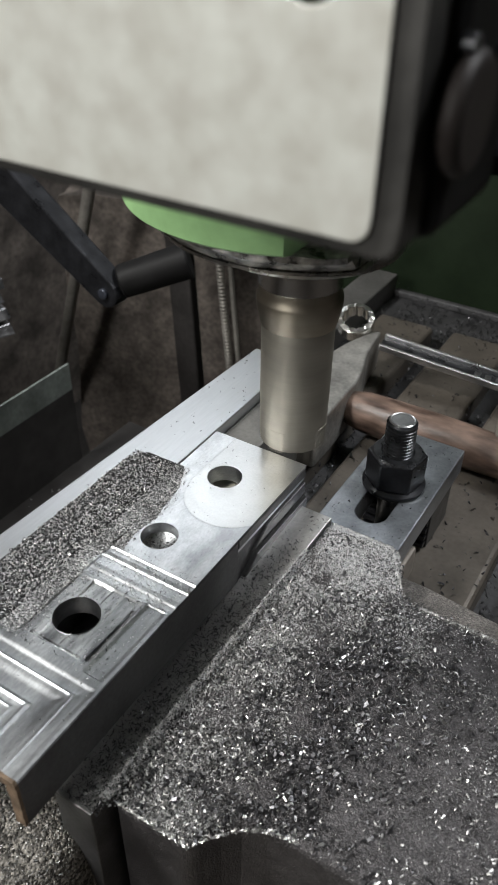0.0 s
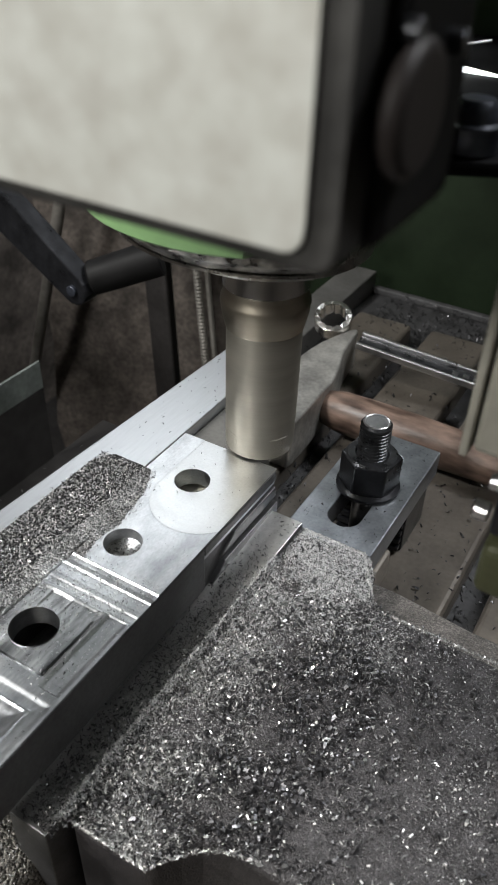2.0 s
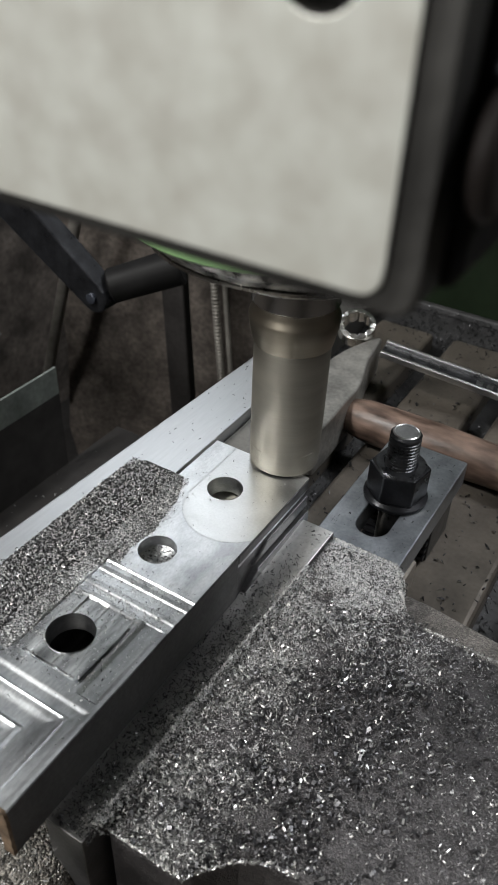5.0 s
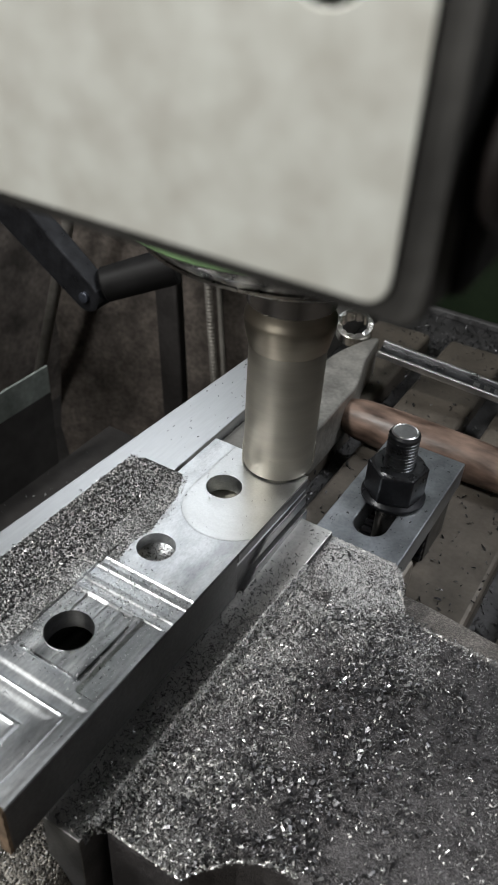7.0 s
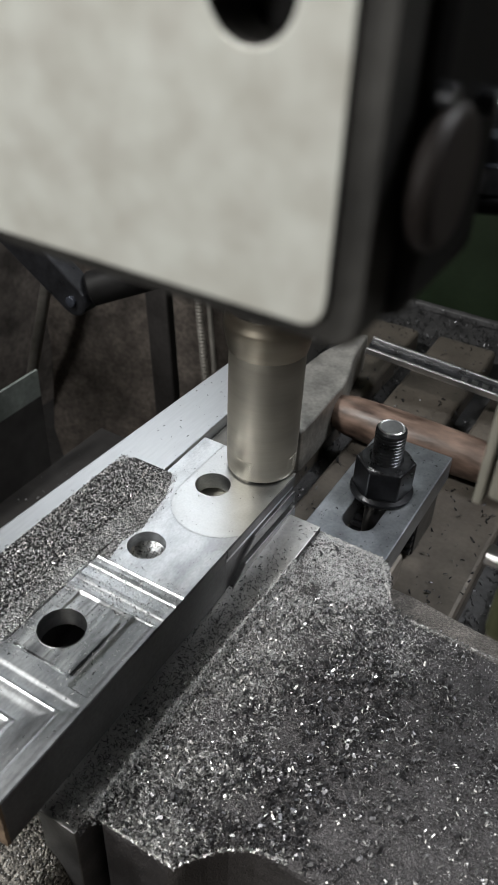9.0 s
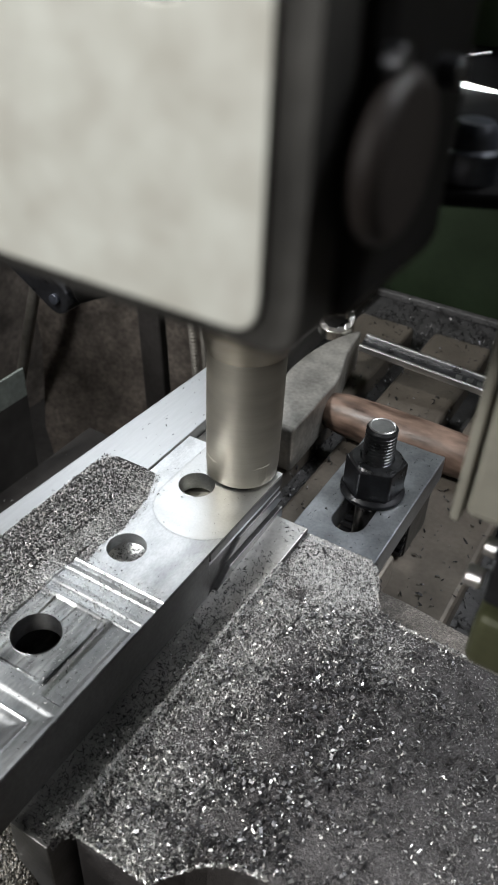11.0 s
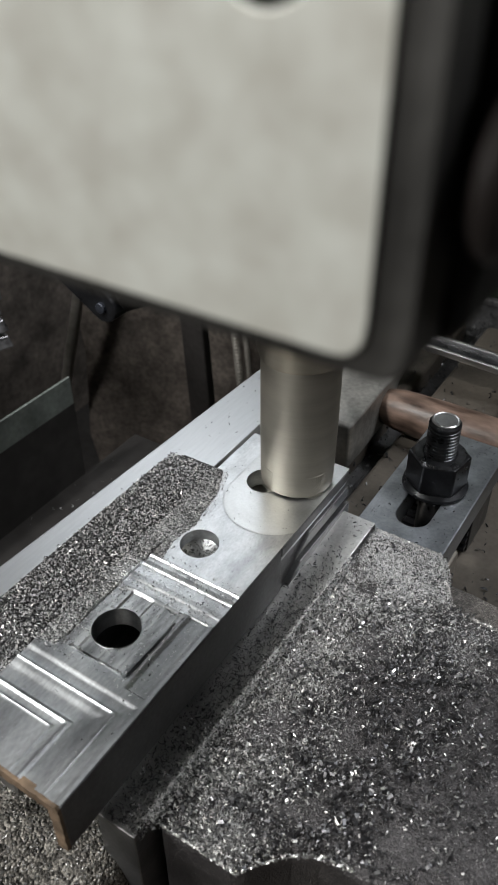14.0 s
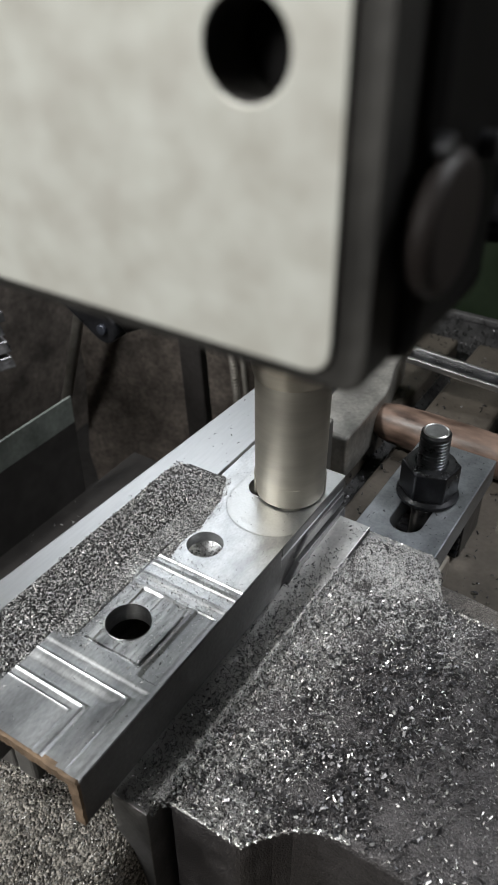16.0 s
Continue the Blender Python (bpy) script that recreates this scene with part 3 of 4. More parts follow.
# ---- hammer and spanner on the table ----
def hammer():
    h = thing("cross_peen_hammer", (-0.08, 0.18, TABLE_Z), "worn steel cross-peen hammer with a brown wooden handle", "hammer", rides=True)
    bm = bmesh.new()
    secs = [(0.1310, -0.0765, -0.0600, -0.0800, -0.1145), (0.1345, -0.0800, -0.0590, -0.0785, -0.1148), (0.155, -0.089, -0.0590, -0.0780, -0.1148),
            (0.176, -0.0955, -0.0600, -0.0778, -0.1148), (0.200, -0.0985, -0.0605, -0.0778, -0.1148), (0.218, -0.0985, -0.0640, -0.0780, -0.1148),
            (0.235, -0.0972, -0.0695, -0.0782, -0.1148), (0.250, -0.0948, -0.0735, -0.0785, -0.114), (0.270, -0.0890, -0.0765, -0.0790, -0.113), (0.286, -0.0835, -0.0785, -0.0797, -0.112)]
    prev = None
    for y, x0, x1, zt, zb in secs:
        ring = [bm.verts.new(p) for p in ((x0, y, zb), (x1, y, zb), (x1, y, zt), (x0, y, zt))]
        if prev:
            for k in range(4):
                bm.faces.new((prev[k], prev[(k + 1) % 4], ring[(k + 1) % 4], ring[k]))
        else:
            bm.faces.new(ring)
        prev = ring
    bm.faces.new(prev)
    part("head", bm, HAMMER_STEEL, h, "worn grey hammer head with a tapered peen", bevel=0.0018, segs=3)
    pts = [(-0.0625 + 0.32 * i / 24, 0.1945 - 0.002 * i / 24, -0.0975) for i in range(25)]
    bm = sweep(pts, lambda i: 0.0150 + 0.0012 * math.sin(i * 0.35) - (0.0025 if i == 0 else 0), 20)
    part("handle", bm, WOOD, h, "oily brown wooden handle", smooth=True)


hammer()


def spanner():
    s = thing("combination_spanner", (-0.02, 0.26, TABLE_Z), "chrome combination spanner lying on the milling table", "spanner", rides=True)
    m = Matrix.Translation((-0.1000, 0.281, -0.0745)) @ Euler((radians(26), radians(8), 0)).to_matrix().to_4x4()
    n = 36
    bm = bmesh.new()
    rows = []
    for r_of, z in (("o", -0.006), ("o", 0.006), ("i", 0.007), ("i", -0.006)):
        row = []
        for i in range(n):
            a = 2 * math.pi * i / n
            r = 0.0155 if r_of == "o" else (0.0105 if i % 3 else 0.0118)
            row.append(bm.verts.new((r * math.cos(a), r * math.sin(a), z)))
        rows.append(row)
    for k in range(4):
        a, b = rows[k], rows[(k + 1) % 4]
        for i in range(n):
            bm.faces.new((a[i], a[(i + 1) % n], b[(i + 1) % n], b[i]))
    bm.transform(m)
    part("ring_end", bm, NUT_STEEL, s, "twelve-point chrome ring", bevel=0.0006)
    a, b = Vector((-0.0705, 0.2690, -0.078)), Vector((0.115, 0.296, -0.104))
    q = (b - a).to_track_quat("X", "Z").to_matrix().to_4x4()
    L = (b - a).length
    tr = Matrix.Translation(a) @ q
    for name, y0, y1, z0, z1 in (("web", -0.0082, 0.0082, -0.0024, -0.0004), ("rail", -0.0112, -0.0080, -0.0028, 0.0028), ("rail", 0.0080, 0.0112, -0.0028, 0.0028)):
        bm = box(0, L, y0, y1, z0, z1)
        bm.transform(tr)
        shaft = part(name, bm, OXIDE_LIGHT, s if name == "web" else shaft, bevel=0.0009) if name == "web" else (part(name, bm, CHROME, shaft, bevel=0.0009), shaft)[1]
    # worn stamp that cannot be read: plain bars
    for i in range(7):
        bm = box(0.078 + i * 0.0085, 0.083 + i * 0.0085, -0.0026, 0.0026, -0.0004, 0.0002)
        bm.transform(tr)
        part("stamp_bar", bm, CHROME, shaft)
    bm = rod(Vector((0.106, 0.2947, TABLE_Z)), Vector((0.106, 0.2947, -0.1035)), 0.009, 12)
    part("open_end", bm, CHROME, s)


spanner()


# ---- milling head ----
def milling_head():
    sx, sy = SPINDLE
    h = thing("spindle_unit", (sx, sy, 0.106), "green enamelled spindle unit with a steel nose", "spindle unit")
    m = Matrix.Translation((sx, sy, 0))
    bm = lathe([(0.050, 0.1264), (0.0722, 0.1264), (0.0730, 0.1272), (0.0736, 0.1450), (0.060, 0.154), (0.034, 0.158), (0.034, 0.34), (0.0, 0.34)], 72, Matrix.Translation((sx - 0.004, sy, 0)))
    for p in bm.verts:
        p.co.x, p.co.y = min(p.co.x, 0.010), min(p.co.y, 0.030)
    part("housing", bm, GREEN, h, "light green enamelled housing", smooth=True)
    # black shelf of the head with a glowing bar for its reflecting strip, and a greasy stud
    bm = box(0.040, 0.132, -0.0645, 0.046, 0.1705, 0.1745)
    for p in bm.verts:
        p.co.z += 0.09 * (p.co.y + 0.0645)
        if p.co.y < 0:
            p.co.y = -0.0735 + 0.5 * (p.co.x - 0.067)
    shelf = part("shelf", bm, SHELF_BLACK, h, "black shelf of the head", bevel=0.0012)
    part("shelf_back", box(0.040, 0.132, 0.0465, 0.060, 0.178, 0.340), GREEN_COVER, h, "dark green cover behind the bright strip", bevel=0.002)
    part("glint_strip", rod((0.0508, 0.0000, 0.1818), (0.0905, 0.0000, 0.1779), 0.0010, 12), glow, shelf, "reflecting strip, its white glint made to glow")
    part("bright_line", rod((0.0421, 0.0200, 0.1835), (0.0567, 0.0200, 0.1871), 0.0004, 8), CHROME, shelf, "thin chrome rod for the bright line beside the strip")
    part("greasy_stud", lathe([(0, 0), (0.0070, 0), (0.0070, 0.0050), (0.0074, 0.0056), (0.0074, 0.0066), (0.0060, 0.0072), (0.0056, 0.0105), (0.0042, 0.0122), (0, 0.0126)], 32, Matrix.Translation((HUB_X, HUB_Y, 0.1748 + 0.09 * (HUB_Y + 0.0645)))), HUB, shelf, "greasy blue-grey stud", smooth=True)
    bm = lathe([(0.052, 0.1181), (0.0628, 0.1183), (0.0640, 0.1200), (0.0690, 0.1235), (0.0696, 0.1262), (0.0, 0.1262)], 96, m)
    for p in bm.verts:
        n = noise.noise(p.co * 90) * 0.0008
        p.co += Vector((n, n, n * 0.6))
        p.co.x, p.co.y = min(p.co.x, 0.027), min(p.co.y, 0.022)
    part("flange", bm, SOOTY, h, "blackened, scuffed steel flange", smooth=True)
    bm = lathe([(0.020, 0.1156), (0.0615, 0.1156), (0.0632, 0.1164), (0.0632, 0.1176), (0.0610, 0.1180), (0.0, 0.1180)], 96, m)
    for p in bm.verts:
        p.co.x, p.co.y = min(p.co.x, 0.0275), min(p.co.y, 0.0225)
    part("lip_ring", bm, STEEL_NOSE, h, "polished ring under the flange", smooth=True)
    part("nose", lathe([(0.024, 0.1045), (0.040, 0.1046), (0.0440, 0.1064), (0.0450, 0.1154), (0.0, 0.1154)], 64, m), STEEL_NOSE, h, "polished steel spindle nose", smooth=True)


milling_head()


def end_mill():
    sx, sy = SPINDLE
    c = thing("end_mill", (sx, sy, 0.0), "spinning steel end mill cutting the workpiece", "milling cutter")
    m = Matrix.Translation((sx, sy, 0))
    part("collet_nut", lathe([(0.0, 0.1050), (0.0184, 0.1050), (0.0187, 0.1030), (0.0187, 0.0905), (0.0191, 0.0885), (0.0193, 0.0862), (0.0189, 0.0856), (0.0, 0.0856)], 64, m), NUT_STEEL, c, "polished collet nut", smooth=True)
    part("shank", lathe([(0.0, 0.0855), (0.0186, 0.0855), (0.0189, 0.0815), (0.0199, 0.0800), (0.0201, 0.0780), (0.0196, 0.0740), (0.0183, 0.0680), (0.0178, 0.0661), (0.0, 0.0661)], 64, m), TOOL_SHANK, c, "brown-tinted tool shank", smooth=True)
    part("body", lathe([(0.0, 0.0660), (0.0169, 0.0660), (0.0173, 0.0650), (0.0171, 0.030), (0.0168, 0.006), (0.0164, 0.0012), (0.0, 0.0012)], 64, m), STEEL_TOOL, c, "straw-tinted cutter body", smooth=True)
    for k in range(4):
        b = box(0.0125, 0.0174, -0.0015, 0.0015, 0.0004, 0.0125)
        b.transform(m @ Matrix.Rotation(math.pi / 2 * k, 4, "Z"))
        part("insert", b, STEEL_TOOL, c, bevel=0.0004)
    return c


MILL = end_mill()


def head_box():
    h = thing("control_box", (0.03, -0.14, 0.186), "black box with a pale aluminium front panel and side knob", "control box")
    y = -0.171
    r = 0.0035
    corner = [(0.0875 - r + r * math.sin(a), 0.1904 + r - r * math.cos(a)) for a in [math.pi / 2 * i / 6 for i in range(7)]]
    out = [(-0.06, 0.1904)] + corner + [(0.0875, 0.33), (-0.06, 0.33)]
    b = prism(out, 0.0, 0.0008, [ring_pts(0.0752, 0.2274, 0.0056, 32)])
    b.transform(Matrix(((1, 0, 0, 0), (0, 0, -1, y), (0, 1, 0, 0), (0, 0, 0, 1))))
    panel = part("front_panel", b, PLATE_WHITE, h, "pale brushed aluminium panel with a round hole", bevel=0.0003)
    # wall of the hole coloured dark to hide its lit crescent
    panel.data.materials.append(RUBBER)
    off = world_base(h)
    for f in panel.data.polygons:
        if abs(f.normal.y) < 0.5 and math.hypot(f.center.x + off.x - 0.0752, f.center.z + off.z - 0.2274) < 0.007:
            f.material_index = 1
    out = [(-0.063, 0.1879)] + [(x + 0.0045 * (1 if x > 0.08 else 0), z - 0.0025) for x, z in corner] + [(0.0913, 0.333), (-0.063, 0.333)]
    b = prism(out, 0.0, 0.008, [ring_pts(0.0752, 0.2272, 0.0054, 32)])
    b.transform(Matrix(((1, 0, 0, 0), (0, 0, 1, y + 0.0003), (0, 1, 0, 0), (0, 0, 0, 1))))
    part("rim", b, RUBBER, h, "worn dark rim round the panel", bevel=0.0008)
    case = part("case", box(-0.06, 0.0940, y + 0.0085, -0.131, 0.1885, 0.332), BLACK_PLASTIC, h, bevel=0.003)
    b = rod((0.0938, -0.1590, 0.2080), (0.0972, -0.1590, 0.2080), 0.0090, 40)
    part("knob", b, KNOB_BROWN, case, "brown bakelite knob", bevel=0.0012, smooth=True)
    b = rod((0.0938, -0.1610, 0.2175), (0.0960, -0.1610, 0.2175), 0.0016, 16)
    part("screw", b, OXIDE_LIGHT, case)
    b = rod((0.0938, -0.1440, 0.2140), (0.0965, -0.1440, 0.2140), 0.0018, 16)
    part("screw", b, OXIDE_LIGHT, case)
    part("bracket", box(-0.05, 0.05, -0.1308, -0.06, 0.22, 0.32), BLACK_PLASTIC, h, bevel=0.002)
    h.location += Vector((0.0014, -0.0012, -0.0005))


head_box()


def hanging_guard():
    g = thing("guard_post", (0.118, -0.1, 0.1), "grey-beige square post with a screw clamp at its foot", "guard post")
    part("post", box(0.1037, 0.1250, -0.104, -0.078, 0.119, 0.3310), GREY_PAINT, g, bevel=0.002)
    part("clamp", box(0.1125, 0.1250, -0.101, -0.086, 0.0935, 0.1188), BLACK_OXIDE, g, "dark screw clamp", bevel=0.0015)
    part("edge_strip", box(0.1015, 0.1036, -0.106, -0.098, 0.1185, 0.3310), GREY_PAINT, g, "paler folded edge", bevel=0.0006)
    cl = [o for o in g.children if o.name.startswith("clamp")][0]
    part("screw_head", rod((0.1075, -0.1, 0.1000), (0.1115, -0.1, 0.1000), 0.0026, 16), CHROME, cl, "bright screw head")
    part("screw_head", rod((0.1095, -0.098, 0.1085), (0.1125, -0.098, 0.1085), 0.0022, 16), CHROME, cl, "bright screw head")
    part("arm", box(0.05, 0.125, -0.14, -0.078, 0.3312, 0.350), GREY_PAINT, g, bevel=0.001)
    part("foot", box(0.1125, 0.1290, -0.105, -0.088, 0.0760, 0.0933), OLIVE, g, "oily olive foot block", bevel=0.003, segs=3)


hanging_guard()


def column():
    c = thing("machine_column", (0, 0.62, -1.0), "dark green milling machine column", "machine column")
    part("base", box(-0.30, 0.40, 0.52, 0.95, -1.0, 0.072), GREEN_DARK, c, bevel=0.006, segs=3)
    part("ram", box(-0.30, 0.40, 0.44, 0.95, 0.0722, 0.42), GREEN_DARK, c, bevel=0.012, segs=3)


column()


# ---- background at the far side ----
def crank():
    c = thing("crank_handle", (-0.282, 0.167, -0.05), "black crank arm with a dark round grip", "crank handle")
    a, b = Vector((-0.274, 0.17, -0.048)), Vector((-0.425, 0.17, 0.058))
    q = (b - a).to_track_quat("X", "Y").to_matrix().to_4x4()
    L = (b - a).length
    out = [(0, -0.013)] + [(L, -0.02), (L, 0.02), (0, 0.013)] + [(-0.013 * math.sin(math.pi * i / 8), 0.013 * math.cos(math.pi * i / 8)) for i in range(1, 8)]
    bm = prism(out, -0.009, 0.009)
    bm.transform(Matrix.Translation(a) @ q)
    arm = part("arm", bm, BLACK_OXIDE, c, "black painted steel arm", bevel=0.0015)
    part("grip", rod((-0.268, 0.176, -0.042), (-0.222, 0.209, -0.024), 0.0140, 24, 0.0150), BLACK_PLASTIC, arm, "black round grip", smooth=True)
    part("pin", rod((-0.274, 0.158, -0.048), (-0.274, 0.162, -0.048), 0.0045, 16), HUB, arm)
    part("shaft", rod((-0.42, 0.17, 0.048), (-1.25, 0.17, 0.048), 0.014, 20), BLACK_OXIDE, c)


crank()


def background():
    t = thing("sheet_tray", (-0.5, 0.2, -0.2), "galvanised sheet tray with a folded edge", "tray")
    part("lip", box(-0.386, -0.3835, -0.40, 0.217, -0.208, -0.177), TRAY, t, bevel=0.0005)
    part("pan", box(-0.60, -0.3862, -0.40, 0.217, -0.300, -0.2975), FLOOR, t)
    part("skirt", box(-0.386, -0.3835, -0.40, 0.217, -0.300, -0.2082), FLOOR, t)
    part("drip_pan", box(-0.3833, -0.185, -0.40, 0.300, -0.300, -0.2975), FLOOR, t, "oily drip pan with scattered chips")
    part("leg", box(-0.40, -0.387, 0.15, 0.17, -1.0, -0.3002), PIPE, t)
    part("leg", box(-0.59, -0.575, 0.15, 0.17, -1.0, -0.3002), PIPE, t)
    random.seed(3)
    p = thing("steel_offcut_pile", (-0.5, 0.12, -0.2974), "stack of curled dark steel offcuts", "offcuts")
    for i in range(13):
        z = -0.2973 + i * 0.0163
        x1 = (-0.485 if z < -0.165 else -0.432) + random.uniform(-0.010, 0.004)
        bm = prism([(-0.585, 0.09), (x1 - 0.045, 0.10), (x1 - 0.012, 0.165), (x1, 0.200), (x1 - 0.03, 0.208), (-0.585, 0.205)], 0, 0.0160)
        for v in bm.verts:
            if v.co.z > 0.008:
                v.co.x -= 0.006 * random.random()
                v.co.z -= 0.0001 + 0.006 * max(0.0, (v.co.x + 0.50) / 0.07)
        bm.transform(Matrix.Translation((0, 0, z)))
        part("offcut", bm, OFFCUT, p, bevel=0.0012)
    single("grey_pipe", rod((-0.826, 0.46, -0.9), (-0.388, 0.46, 0.4), 0.008, 20), PIPE, (-0.6, 0.475, -0.9), "leaning grey steel pipe", "pipe", smooth=True)
    blk = bmesh.new()
    bmesh.ops.create_cube(blk, size=1)
    bmesh.ops.subdivide_edges(blk, edges=blk.edges, cuts=10, use_grid_fill=True)
    for v in blk.verts:
        v.co = Vector((v.co.x * 0.30, v.co.y * 0.26, v.co.z * 0.86))
        n = noise.noise(v.co * 9) * 0.014 + noise.noise(v.co * 26) * 0.006
        v.co += v.co.normalized() * n
    blk.transform(Matrix.Translation((-0.565, 0.68, -0.57)) @ Matrix.Rotation(0.35, 4, "Z"))
    single("concrete_block", blk, SACK, (-0.565, 0.68, -1.0), "rough brown concrete pillar block standing on the floor", "concrete block", smooth=True)
    post = box(-0.017, 0.017, 0.462, 0.478, -1.0, 0.25)
    for v in post.verts:
        v.co.x -= 0.432 + 0.058 * (v.co.z + 0.05)
    single("dark_post", post, DARK_POST, (-0.435, 0.48, -1.0), "dark upright steel post", "post", bevel=0.003)
    hose = [(-0.3855 + 0.070 * i / 300, 0.46, 0.1 - 0.7 * i / 300) for i in range(301)]
    single("armoured_hose", sweep(hose, lambda i: 0.0042 + (0.0011 if i % 2 else 0), 10), PIPE, (-0.34, 0.45, -0.6), "ribbed metal hose hanging behind the table", "hose", smooth=True)
    single("thin_cable", sweep([(-0.369 + 0.067 * i / 30, 0.46, 0.1 - 0.7 * i / 30) for i in range(31)], 0.0033, 8), PIPE, (-0.32, 0.455, -0.6), "thin grey cable hanging beside the hose", "cable", smooth=True)


background()


# ---- swarf ----
def chips(name, count, place, size, mat, label, base):
    """Many small curled flakes in one mesh; place() gives a point."""
    verts, faces = [], []
    for _ in range(count):
        p, s = place()
        s *= size * random.choice((0.5, 0.7, 0.8, 1.0, 1.3))
        q = Euler((random.uniform(-0.8, 0.8), random.uniform(-0.8, 0.8), random.uniform(0, 6.28))).to_matrix()
        w, bend = random.uniform(0.16, 0.40), random.uniform(0.8, 2.1)
        skew = random.uniform(-0.35, 0.35)
        k = len(verts)
        for i, wide in enumerate((0.45, 1.0, 0.85, 0.3)):
            a = bend * (i - 1.5) / 1.5
            r = s / max(math.sin(min(bend, 1.5)), 0.4)
            for v in (-w, w):
                o = q @ Vector((r * math.sin(a), (v * wide + skew * i / 3) * s, r * (math.cos(a) - math.cos(bend)) * 0.8))
                verts.append((p[0] + o.x - base[0], p[1] + o.y - base[1], p[2] + o.z + s * 0.1 - base[2]))
        faces += [(k, k + 1, k + 3, k + 2), (k + 2, k + 3, k + 5, k + 4), (k + 4, k + 5, k + 7, k + 6)]
    me = bpy.data.meshes.new(name)
    me.from_pydata(verts, [], faces)
    me.materials.append(mat)
    ob = new(name, me)
    ob.location = base
    BASE[ob.name] = Vector(base)
    tagged(ob, label, "swarf", "", "stuff")
    FED.append(ob)
    return ob


RIM = ((-0.034, 0.20), (-0.0305, 0.071), (-0.0285, 0.0665), (-0.0245, 0.0635), (-0.017, 0.061), (-0.008, 0.056), (-0.004, 0.0505))


def off_jaw(x, y):
    """Past the rounded far corner or over the recess."""
    for (a, xa), (b, xb) in zip(RIM, RIM[1:]):
        if a <= y <= b and x > xa + (xb - xa) * (y - a) / (b - a) - 0.0004:
            return True
    return x > 0.0475 and y < -0.1495 - 0.019 * max(0.0, 1 - (x - 0.0475) / 0.022) ** 2


def drift(x, y, cells, seed):
    """Loose clumping of what lies on the jaw, about 0 to 1.6."""
    return max(0.0, 0.6 + 1.3 * noise.noise(Vector((x * cells, y * cells, seed))) + 0.5 * noise.noise(Vector((x * cells * 3, y * cells * 3, seed + 3))))


def carpet(x, y):
    """How thick the grey carpet lies: full beside the plate and at the far end, thinned over the middle to imitate the
    dark band where the light falls off.
    """
    side = 1 - step(0.030, 0.062, x + 0.10 * (y + 0.10))
    far = step(-0.090, -0.035, y) * (1 - 0.75 * step(0.05, 0.10, x))
    bare = 0.55 * step(-0.090, -0.140, y) * step(0.045, 0.070, x)
    return max(side, far, 0.04 + 0.14 * step(0.072, 0.12, x)) * (1 - bare)


def jaw_spot(density, x0=0.0140, y1=-0.005):
    while True:
        x, y = random.uniform(x0, 0.20), random.uniform(-0.169, y1)
        if not off_jaw(x, y) and random.random() < density(x, y):
            return x, y


def on_jaw():
    """Grains of the carpet."""
    x, y = jaw_spot(lambda x, y: carpet(x, y) * drift(x, y, 70, 0.3))
    return (x, y, jaw_top(y) + 0.0003 * random.random()), random.uniform(0.5, 1.3) * (1 - 0.4 * step(-0.08, -0.03, y))


def on_far_jaw():
    """Pale dust, thickest at the far end."""
    x, y = jaw_spot(lambda x, y: carpet(x, y) ** 2 * (0.35 + 0.65 * step(-0.10, -0.04, y)) * drift(x, y, 45, 7.1))
    return (x, y, jaw_top(y)), random.uniform(0.6, 1.2)


def on_jaw_wide():
    """Larger curls over the middle and the open side."""
    x, y = jaw_spot(lambda x, y: (0.25 + 0.75 * math.exp(-((x - 0.067 - 0.1 * (y + 0.1)) / 0.026) ** 2)) * (1 - 0.6 * step(-0.06, -0.03, y)) * (1 - 0.75 * step(0.080, 0.125, x)) * drift(x, y, 80, 4.3))
    return (x, y, jaw_top(y) + 0.0006 * random.random()), random.uniform(0.6, 1.4)


def on_jaw_open():
    """Single light chips strewn over the oily part."""
    x, y = jaw_spot(lambda x, y: 0.4 + noise.noise(Vector((x * 30, y * 30, 2.2))), 0.02, -0.04)
    return (x, y, jaw_top(y) + 0.0004), random.uniform(0.4, 1.7)


def on_joint():
    """Grains packed along the joint of plate and jaw."""
    y = random.uniform(-0.172, -0.030)
    d = random.gauss(0.0004, 0.0016)
    return (0.0182 + 0.035 * (y + 0.005) + d, y, jaw_top(y) + max(0.0004, 0.0036 - abs(d) * 0.9)), 1.0


def on_edge():
    """Grains caught along the rims of the sliding jaw."""
    k, d = random.random(), abs(random.gauss(0, 0.0008))
    if k < 0.35:
        x, y = random.uniform(0.071, 0.20), -0.0315 - d
    elif k < 0.47:
        u = random.random()
        x, y = 0.0505 + 0.014 * u - d, -0.004 - 0.022 * u
    elif k < 0.60:
        u = random.random()
        x, y = 0.0475 + 0.0315 * u, -0.1690 + 0.0198 * (1 - (1 - u) ** 2.4) + 1.5 * d
    elif k < 0.78:
        x, y = random.uniform(0.0150, 0.0475), -0.1695 + 1.6 * d
    else:
        x, y = random.uniform(0.018, 0.0505), -0.0045 - d
    return (x, y, jaw_top(y) - 0.0003), 1.0


def on_strip():
    return (random.uniform(-0.099, -0.071), random.uniform(-0.185, 0.11), -0.0204), random.uniform(0.4, 1.0)


def on_fixed_jaw():
    x, y = random.uniform(-0.089, -0.0535), random.uniform(-0.182, -0.021)
    return (x, y, -0.0134 + 0.0012 * random.random()), 1.0


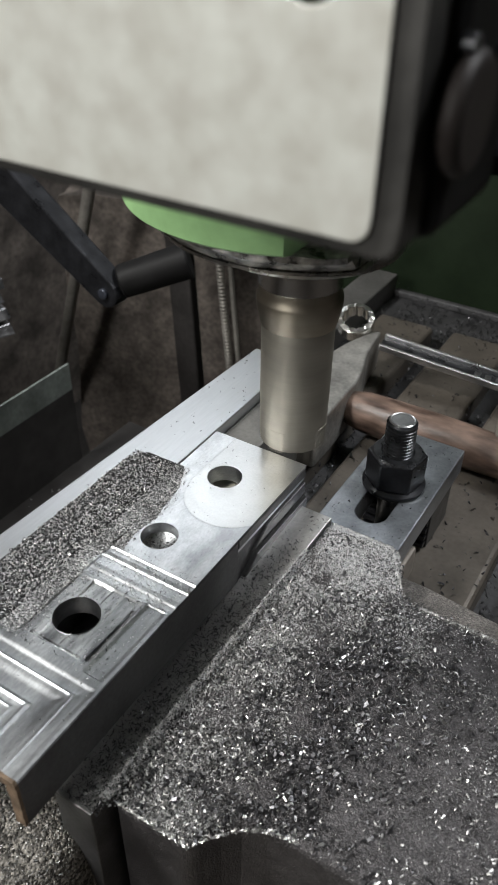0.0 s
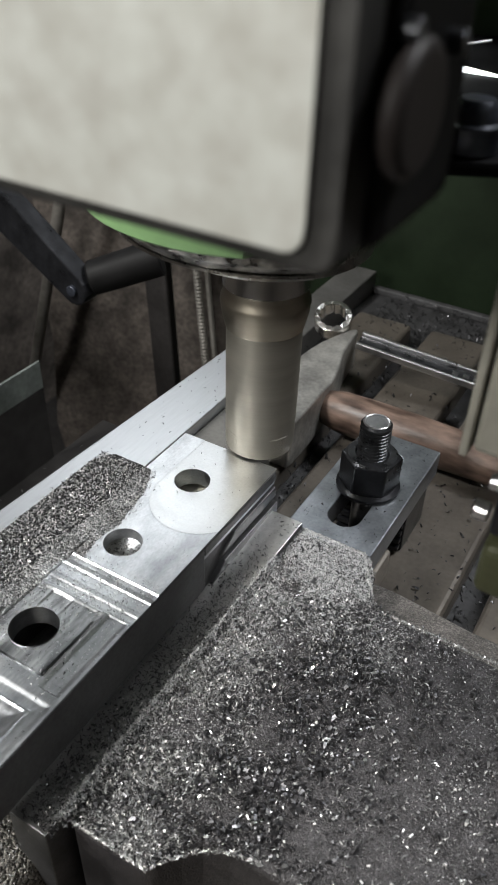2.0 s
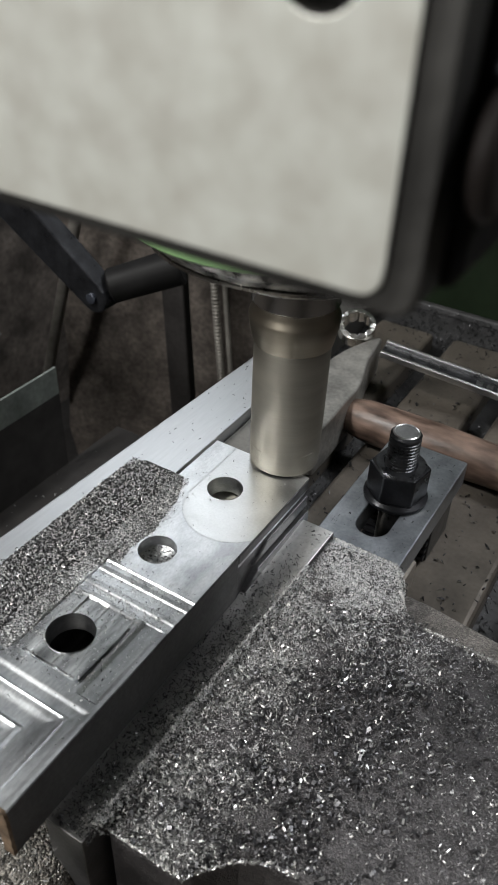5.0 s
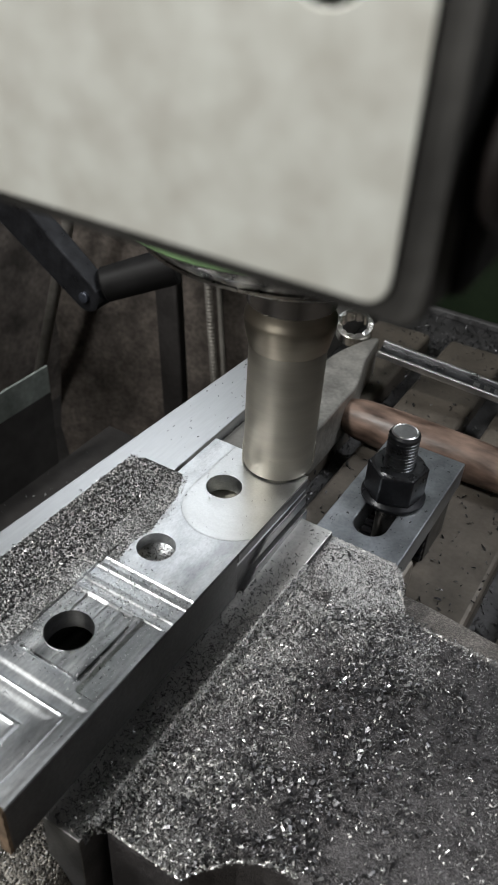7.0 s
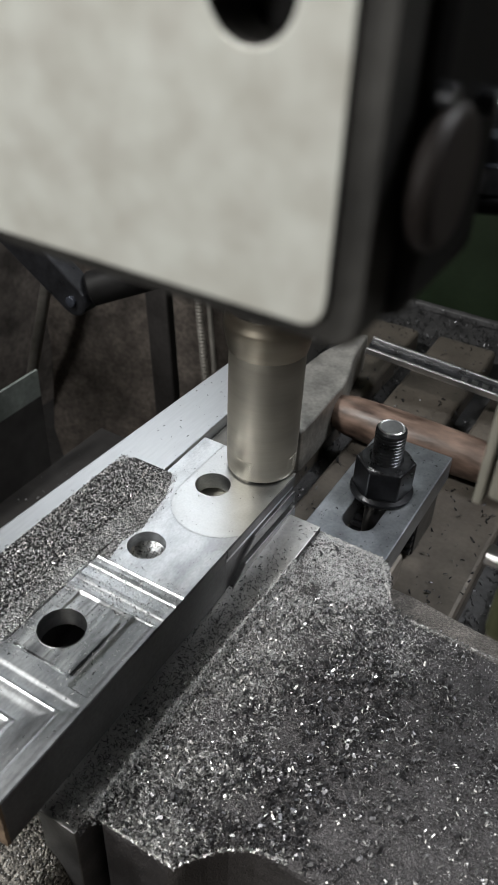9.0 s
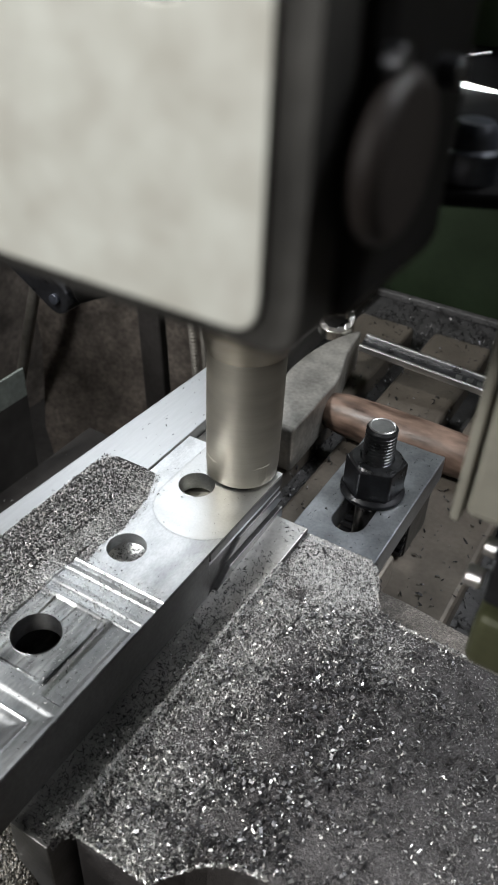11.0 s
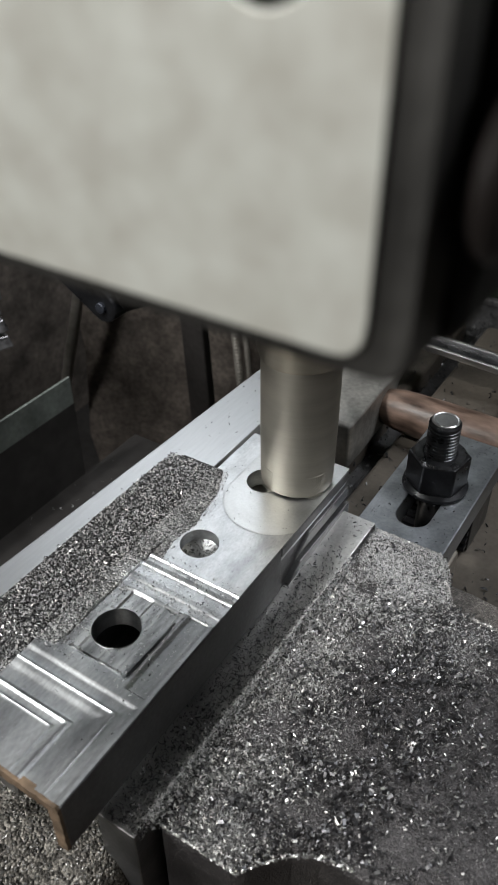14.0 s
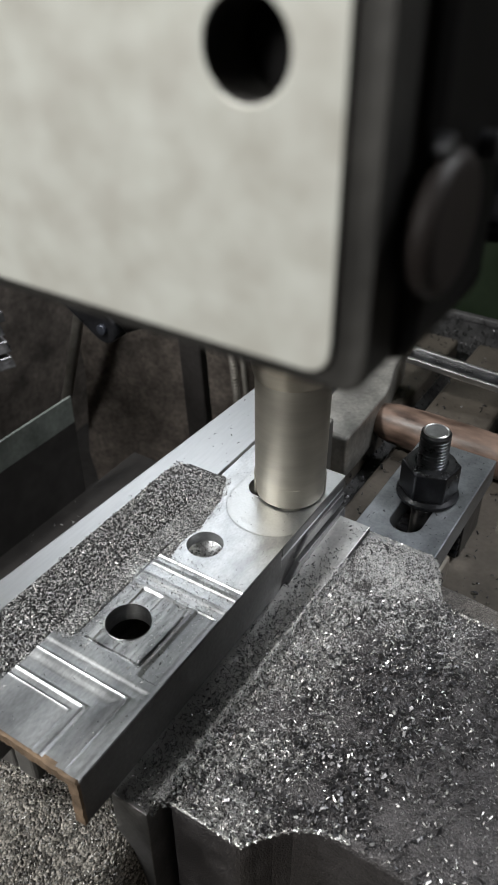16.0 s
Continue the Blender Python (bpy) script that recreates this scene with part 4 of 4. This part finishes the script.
def on_plate():
    while True:
        x, y = random.uniform(0.0012, 0.0205), random.uniform(-0.177, -0.007)
        # grains left out beside the flank to imitate its band of shadow
        if random.random() > (x - 0.001) / 0.009:
            continue
        if random.random() < max(0.10, min(1, (-0.025 - y) / 0.055)):
            return (x + 0.035 * (y + 0.005), y, plate_top(y) + 0.0012 * random.random()), 0.8


def on_table():
    while True:
        x, y = random.uniform(-0.13, 0.16), random.uniform(-0.03, 0.466)
        if -0.075 < x < 0.05 and y < 0.1:
            continue
        near = any(abs(x - s) < 0.010 for s in (-0.055, 0.09)) or y > 0.393 and x > -0.115
        if near or random.random() < 0.15:
            return (x, y, TABLE_Z - (0.012 + 0.008 * random.random() if near else 0)), random.uniform(0.7, 1.4)


def on_workpiece():
    """Dust settled on the old passes, thickest along the far side."""
    while True:
        x, y = random.uniform(-0.0525, -0.001), random.uniform(-0.19, -0.002)
        if any(math.hypot(x - hx, y - hy) < r + 0.0004 for hx, hy, r in HOLES):
            continue
        edge = -0.0375 if y < -0.056 else -0.0375 - 0.36 * (y + 0.056)
        keep = 0.012 if y > -0.033 or y > -0.090 and x > edge or y < -0.152 else 0.35 if -0.113 < y < -0.094 else max(0.12, 1 - (x + 0.052) / 0.022)
        if random.random() < keep:
            return (x, y, wp_height(x, y) + 0.0001), random.uniform(0.4, 1.0)


def on_strap():
    return (random.uniform(-0.006, 0.042), random.uniform(0.028, 0.135), -0.0604), 0.6


def heap_top(x, y):
    u, v = (x + 0.045) / 0.11, (y + 0.245) / 0.21
    lift = 0.054 * (1 - abs(v * 2) ** 10) * (1 - abs(u * 2) ** 10) + 0.005 * noise.noise(Vector((x * 45, y * 45, 1.7))) + 0.0015 * noise.noise(Vector((x * 260, y * 260, 5.0)))
    return TABLE_Z + 0.004 + max(lift, -0.003)


def in_pit():
    x, y = random.uniform(-0.095, 0.005), random.uniform(-0.345, -0.146)
    return (x, y, heap_top(x, y)), random.uniform(0.6, 1.3)


def in_hole():
    a, r = random.uniform(0, 6.28), 0.0075 * math.sqrt(random.random())
    return (HOLES[1][0] + r * math.cos(a), HOLES[1][1] + r * math.sin(a), -0.0078 + 0.3 * r), 1.0


def in_pan():
    return (random.uniform(-0.382, -0.19), random.uniform(-0.15, 0.29), -0.2972), random.uniform(0.5, 1.3)


def swarf_heap():
    bm = bmesh.new()
    bmesh.ops.create_grid(bm, x_segments=60, y_segments=80, size=0.5)
    for v in bm.verts:
        x, y = -0.045 + v.co.x * 0.11, -0.245 + v.co.y * 0.21
        v.co = Vector((x, y, heap_top(x, y)))
    single("swarf_heap", bm, HEAP, (-0.045, -0.245, TABLE_Z), "grey-brown heap of swarf below the vise", "swarf", "stuff", rides=True, smooth=True)


swarf_heap()
random.seed(11)
chips("swarf_grains", 22000, on_jaw, 0.00068, GRAIN, "fine grey steel swarf carpeting the vise jaw", (0.1, -0.1, -0.033))
chips("pale_dust", 33000, on_far_jaw, 0.00046, DUST, "pale steel dust at the far edge of the jaw", (0.1, -0.1, -0.033))
chips("bright_swarf", 1500, on_jaw_wide, 0.00085, CHIP, "bright curled steel chips clumped on the vise jaw", (0.1, -0.1, -0.033))
chips("dark_swarf", 4500, on_jaw_wide, 0.00115, CHIP_DARK, "dark curled steel chips clumped on the vise jaw", (0.1, -0.1, -0.033))
chips("strewn_swarf", 1000, on_jaw_open, 0.00072, CHIP, "light chips strewn over the oily jaw", (0.1, -0.1, -0.033))
chips("jaw_chips", 2600, on_fixed_jaw, 0.00072, CHIP, "bright steel chips heaped on the fixed jaw", (-0.07, -0.1, -0.0135))
chips("jaw_swarf", 8500, on_fixed_jaw, 0.00066, DUST, "grey steel chips heaped on the fixed jaw", (-0.07, -0.1, -0.0135))
chips("jaw_swarf_dark", 4200, on_fixed_jaw, 0.0008, CHIP_DARK, "dark steel chips heaped on the fixed jaw", (-0.07, -0.1, -0.0135))
chips("plate_grains", 6000, on_plate, 0.0006, GRAIN, "fine grey swarf on the jaw plate", (0.008, -0.1, -0.0215))
chips("plate_swarf", 2600, on_plate, 0.0009, CHIP_DARK, "dark chips on the jaw plate", (0.008, -0.1, -0.0235))
chips("joint_grains", 3800, on_joint, 0.0006, DUST, "grey swarf packed along the jaw plate", (0.015, -0.1, -0.03))
chips("rim_grains", 3800, on_edge, 0.00055, CHIP, "bright grains along the rim of the jaw", (0.1, -0.1, -0.033))
chips("strip_swarf", 110, on_strip, 0.0009, CHIP_DARK, "a few dark chips on the bright strip", (-0.08, 0, -0.0205))
chips("table_swarf", 4200, on_table, 0.0016, CHIP_DARK, "dark swarf lying in the T-slots", (0, 0.2, TABLE_Z))
chips("strap_swarf", 200, on_strap, 0.0011, CHIP_DARK, "a few chips on the clamp strap", (0.018, 0.08, -0.06))
chips("workpiece_swarf", 3200, on_workpiece, 0.00056, DUST, "fine pale dust on the old passes", (-0.026, -0.1, 0))
chips("workpiece_swarf_dark", 2600, on_workpiece, 0.00056, CHIP_DARK, "fine dark dust on the old passes", (-0.026, -0.1, 0))
chips("pit_swarf", 16000, in_pit, 0.0006, GRAIN, "swarf heaped below the vise", (-0.03, -0.3, TABLE_Z))

chips("hole_swarf", 150, in_hole, 0.0006, GRAIN, "bright grains in the blind hole", (-0.03, -0.078, -0.008))
chips("hole_swarf_dark", 170, in_hole, 0.0006, CHIP_DARK, "dark grains in the blind hole", (-0.03, -0.078, -0.008))
chips("pan_swarf", 220, in_pan, 0.0016, DUST, "chips scattered in the oily drip pan", (-0.3, 0.1, -0.2975))
FED.pop()


def motions():
    for ob in FED:
        b = BASE[ob.name]
        walk(ob, [(t, pose(b.x, b.y + s, b.z)) for t, s in FEED])
    step = 1 / FPS
    walk(MILL, [(i * step, pose(SPINDLE[0], SPINDLE[1], 0, 0, 0, -(80 * i) % 360)) for i in range(16 * FPS + 1)])


motions()
